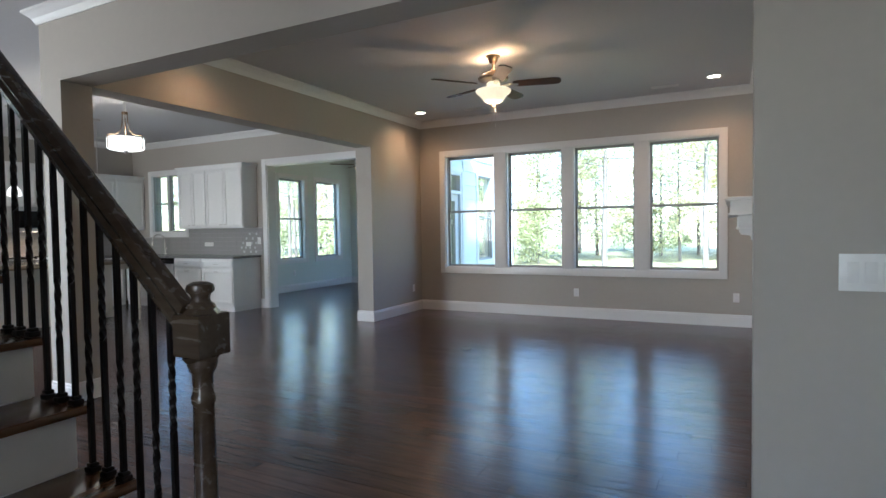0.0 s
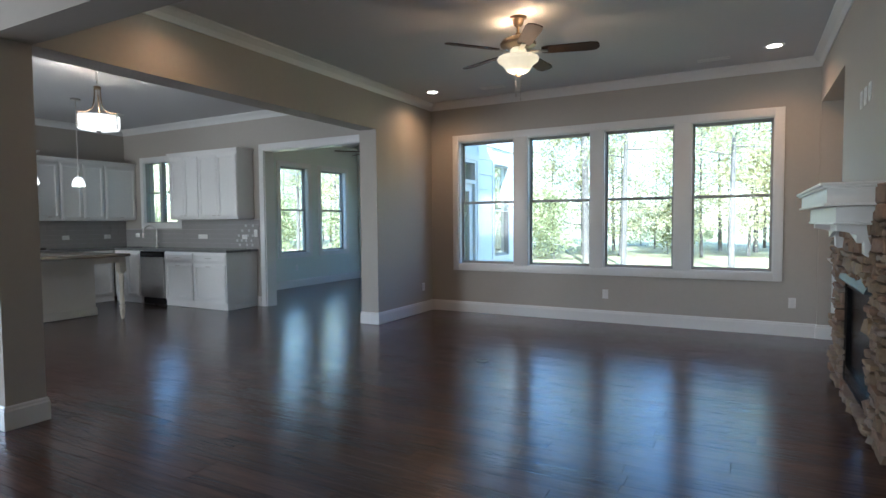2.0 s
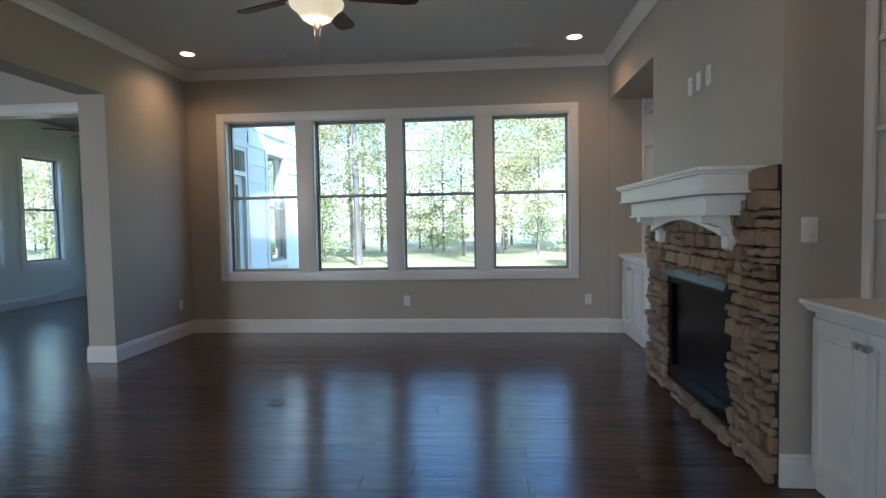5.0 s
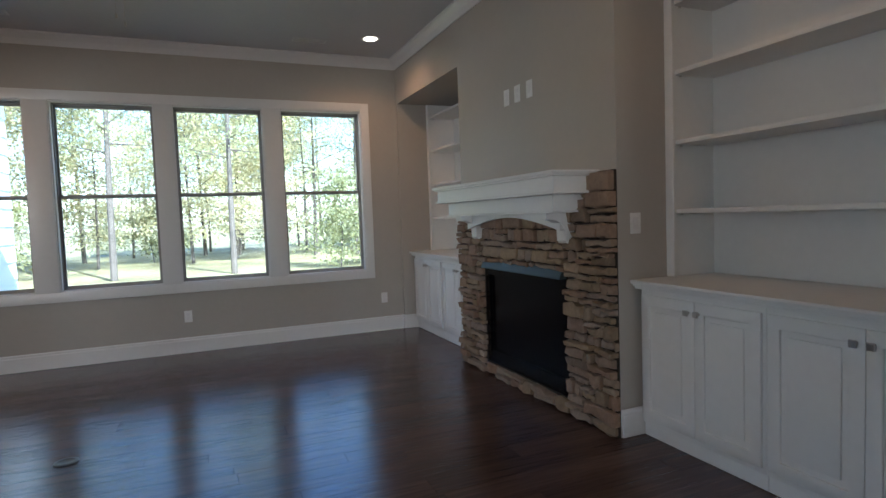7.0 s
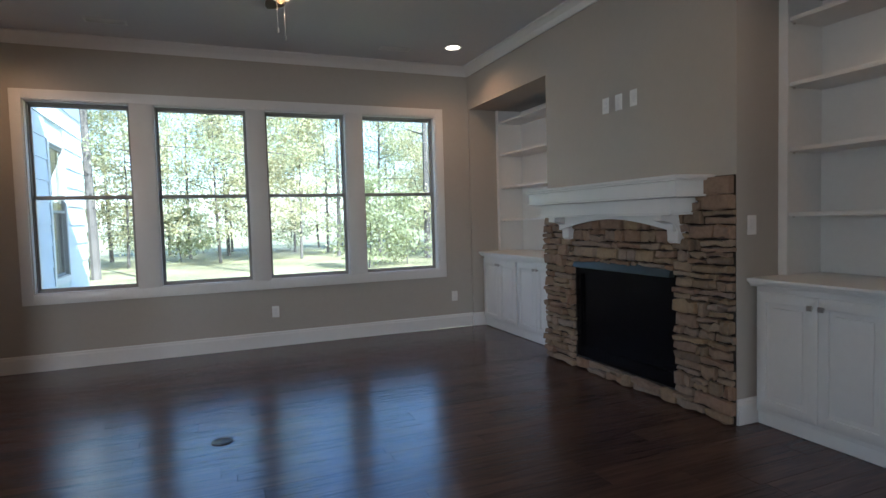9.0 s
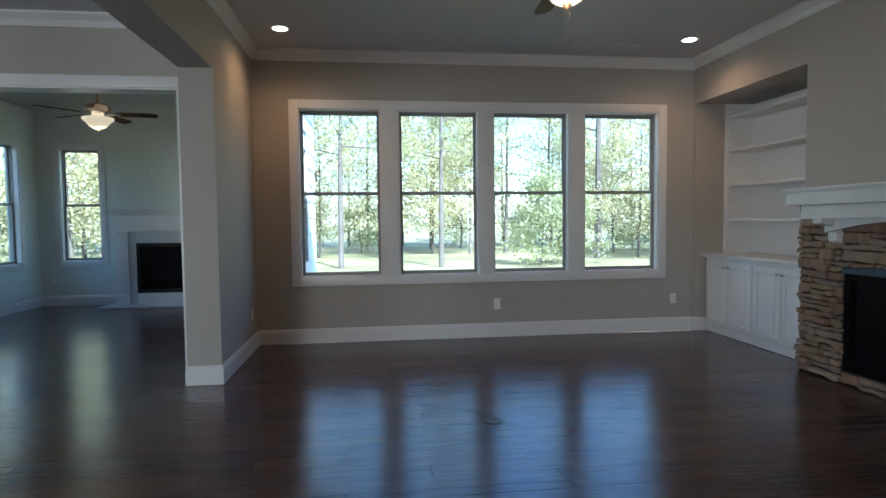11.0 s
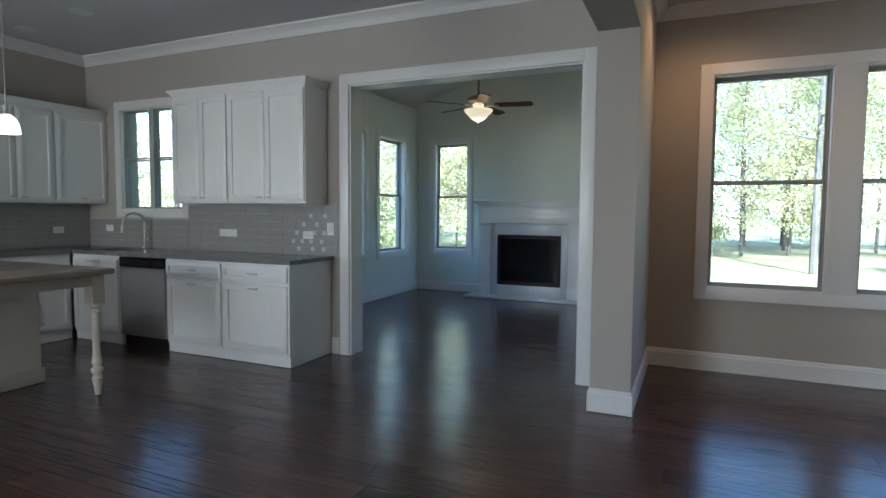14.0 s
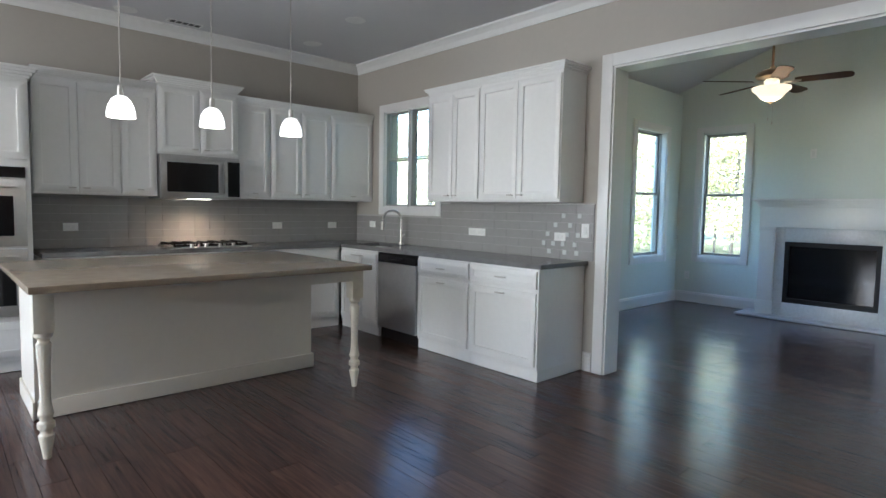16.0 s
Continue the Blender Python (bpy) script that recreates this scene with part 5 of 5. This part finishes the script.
def tree(seed, kind):
    """A tapered trunk with limbs, and a crown of many small leaves in clumps."""
    rnd = random.Random(seed)
    t = thing("tree", 0, 0, GZ, "tall pine with a thin open crown" if kind == "pine" else "leafy young hardwood tree" if kind == "leafy" else "dense green shrub at the lawn edge", "tree" if kind != "shrub" else "shrub", "trees behind the house")
    h = {"pine": 13.0, "leafy": 8.0, "shrub": 2.6}[kind] * rnd.uniform(0.85, 1.15)
    bm = bmesh.new()
    lean = rnd.uniform(-0.4, 0.4)
    r0 = h * 0.009
    trunk = [(lean * q * q, 0.1 * math.sin(3 * q), GZ + h * q) for q in [i / 6 for i in range(7)]]
    for p0, p1, q in zip(trunk, trunk[1:], range(6)):
        d = Vector(p1) - Vector(p0)
        mm = Matrix.Translation((Vector(p0) + Vector(p1)) / 2) @ d.to_track_quat("Z", "Y").to_matrix().to_4x4()
        bmesh.ops.create_cone(bm, cap_ends=False, segments=7, radius1=r0 * (1 - q / 6.5), radius2=r0 * (1 - (q + 1) / 6.5), depth=d.length, matrix=mm)
    tips = []
    n = {"pine": 26, "leafy": 30, "shrub": 14}[kind]
    start = {"pine": 0.30, "leafy": 0.15, "shrub": 0.05}[kind]
    for i in range(n):
        q = start + (1 - start) * (i + rnd.random()) / n
        base = Vector((lean * q * q, 0.1 * math.sin(3 * q), GZ + h * q))
        reach = {"pine": 2.1, "leafy": 2.3, "shrub": 1.0}[kind] * (1.1 - q * 0.75) * rnd.uniform(0.6, 1.2)
        an = rnd.uniform(0, 2 * math.pi)
        tip = base + Vector((math.cos(an) * reach, math.sin(an) * reach, reach * rnd.uniform(0.0, 0.5)))
        d = tip - base
        mm = Matrix.Translation((base + tip) / 2) @ d.to_track_quat("Z", "Y").to_matrix().to_4x4()
        bmesh.ops.create_cone(bm, cap_ends=False, segments=5, radius1=r0 * 0.28, radius2=r0 * 0.06, depth=d.length, matrix=mm)
        for f in (0.45, 0.7, 0.9, 1.0):
            tips.append(base.lerp(tip, f))
    part("trunk", bm, M_BARK, t, "rough brown bark")
    verts, faces = [], []
    per = {"pine": 78, "leafy": 68, "shrub": 50}[kind]
    for c in tips:
        s = rnd.uniform(0.28, 0.55) * (1 if kind != "shrub" else 0.7)
        for _ in range(per):
            p = c + Vector((rnd.gauss(0, s), rnd.gauss(0, s), rnd.gauss(0, s * 0.6)))
            size = rnd.uniform(0.03, 0.075)
            a = Vector((rnd.gauss(0, 1), rnd.gauss(0, 1), rnd.gauss(0, 1))).normalized()
            b = a.cross(Vector((rnd.gauss(0, 1), rnd.gauss(0, 1), rnd.gauss(0, 1)))).normalized()
            w = 0.35 if kind == "pine" else 0.7
            k0 = len(verts)
            verts += [p - a * size, p + b * size * w, p + a * size, p - b * size * w]
            faces.append((k0, k0 + 1, k0 + 2, k0 + 3))
    me = bpy.data.meshes.new("crown")
    me.from_pydata([tuple(v) for v in verts], [], faces)
    me.materials.append(M_LEAF if kind != "leafy" else M_LEAF2)
    cr = new("crown", me)
    cr.parent = t
    cr.matrix_parent_inverse = Matrix.Translation(t.location).inverted()
    tagged(cr, "uneven crown of many small leaves")
    return t


kinds = [tree(1, "pine"), tree(2, "pine"), tree(3, "leafy"), tree(4, "leafy"), tree(5, "shrub"), tree(6, "shrub")]
rnd = random.Random(11)
spots = []
for i in range(132):
    row = i % 4
    x = -38 + 66 * ((i * 0.618034) % 1.0)
    y = 25 + row * 6.0 + rnd.uniform(-2, 2)
    spots.append((x, y))
for i in range(24):
    spots.append((-27 - rnd.uniform(0, 14), -4 + 26 * ((i * 0.618034) % 1.0)))
for i in range(7):
    spots.append((-23 - rnd.uniform(0, 9), 9 + 6 * ((i * 0.618034) % 1.0)))
first = set()
for i, (x, y) in enumerate(spots):
    k = rnd.choice((0, 1, 0, 2, 3, 2, 3, 4, 5))
    s = rnd.uniform(0.8, 1.25) * (1 if i < 132 else 0.62)
    m = pose(x, y, GZ, 0, 0, rnd.uniform(0, 360))
    if k not in first:
        first.add(k)
        kinds[k].matrix_basis = m
        continue
    copy_thing(kinds[k], m).scale = (s, s, s)

# ---------- pieces of walls and floors ----------
ledge_stones()


def backsplash(name, side, front, a, b, z0, z1, skip=()):
    m = facing(side, front)
    back = tagged(bpart(name, [m(a, -0.004, z0, b, -0.001, z1)], M_GROUT, None, "gray subway tile backsplash"), kind="structure")
    h, w = 0.0765, 0.305
    r = 0
    z = z0 + 0.001
    mesh = None
    while z < z1 - 0.02:
        hh = min(h, z1 - z) - 0.0025
        u = a - (w / 2 if r % 2 else 0)
        while u < b - 0.01:
            u0, u1 = max(a, u), min(b, u + w) - 0.0025
            if u1 - u0 > 0.01:
                bm = bmesh.new()
                box(bm, *m(u0, -0.010, z, u1, -0.004, z + hh))
                part("tile", bm, M_TILE, back)
            u += w
        z += h
        r += 1
    return back


backsplash("backsplash_north", "S", K_IN, -9.57, -7.72, 0.915, UZ0)
backsplash("backsplash_north", "S", K_IN, KW + 0.005, -9.57, 0.915, 1.238)
backsplash("backsplash_west", "E", KW, 4.68, K_IN - 0.012, 0.915, UZ0)
for u, z, kw in ((-8.05, 1.10, {}), (-8.98, 1.10, {}), (-9.09, 1.10, {}), (-10.80, 1.12, {})):
    plate("S", K_IN - 0.010, u, z + 0.0, "outlet", 0.116, 0.072)
plate("S", K_IN - 0.010, -7.80, 1.16, "switch")
for u in (4.98, 6.95, 7.66):
    plate("E", KW + 0.010, u, 1.10, "outlet", 0.116, 0.072)
rnd = random.Random(5)
acc = [(-8.02, 1.28), (-7.95, 1.20), (-8.10, 1.20), (-7.86, 1.28), (-7.98, 1.12), (-8.18, 1.12), (-7.90, 1.04), (-8.02, 1.04), (-8.12, 1.04), (-8.16, 0.97), (-8.00, 0.97), (-7.88, 0.97), (-8.22, 1.04), (-7.87, 1.12)]
acct = mat("white_glass_accent", (0.55, 0.56, 0.56), 0.08)
for u, z in acc:
    o = bpart("accent_tile", [(u - 0.019, K_IN - 0.013, z - 0.019, u + 0.019, K_IN - 0.0102, z + 0.019)], acct, None, "small white glass accent tile")
    tagged(o, kind="structure")


def boards():
    """Random-length boards 125 mm wide, running along x."""
    rnd = random.Random(3)
    root = floor
    w = 0.125
    areas = [(KW, MID0 - 0.0, -2.2, K_IN), (MID0, E_BACK, -2.2, W_IN), (SW_IN, SE_IN, K_IN, S_IN)]
    near, far = [], []
    y = -2.2
    while y < S_IN - 0.01:
        w = min(rnd.choice((0.083, 0.127, 0.165)), S_IN - y)
        x0 = KW if y < K_IN - 0.1 else SW_IN
        x1 = E_BACK if y < W_IN - 0.05 else SE_IN
        x = x0 - rnd.uniform(0, 1.2)
        while x < x1:
            l = rnd.uniform(0.5, 1.9)
            a, b = max(x, x0), min(x + l, x1)
            if b - a > 0.03:
                (near if (3.0 < y < 8.9 and a > -5.2 and b < -0.2) else far).append((a, y, b, w))
            x += l
        y += w
    rnd.shuffle(near)
    far += near[300:]
    near = near[:300]

    def add(bm, a, y, b, w):
        c = 0.0014
        z = rnd.uniform(-0.0006, 0.0)
        t0, t1 = rnd.uniform(-0.0007, 0.0), rnd.uniform(-0.0007, 0.0)
        v = [bm.verts.new(p) for p in ((a, y, -0.006), (b, y, -0.006), (b, y + w, -0.006), (a, y + w, -0.006), (a + c, y + c, z + t0), (b - c, y + c, z + t1), (b - c, y + w - c, z - t0), (a + c, y + w - c, z))]
        bm.faces.new(v[4:8])
        for i in range(4):
            bm.faces.new((v[i], v[(i + 1) % 4], v[4 + (i + 1) % 4], v[4 + i]))
    for a, y, b, w in near:
        bm = bmesh.new()
        add(bm, a, y, b, w)
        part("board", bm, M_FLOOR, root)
    bm = bmesh.new()
    for a, y, b, w in far:
        add(bm, a, y, b, w)
    part("boards", bm, M_FLOOR_ISLAND, root)["kind"] = "stuff"


# this copy carries the same blue reflection tint
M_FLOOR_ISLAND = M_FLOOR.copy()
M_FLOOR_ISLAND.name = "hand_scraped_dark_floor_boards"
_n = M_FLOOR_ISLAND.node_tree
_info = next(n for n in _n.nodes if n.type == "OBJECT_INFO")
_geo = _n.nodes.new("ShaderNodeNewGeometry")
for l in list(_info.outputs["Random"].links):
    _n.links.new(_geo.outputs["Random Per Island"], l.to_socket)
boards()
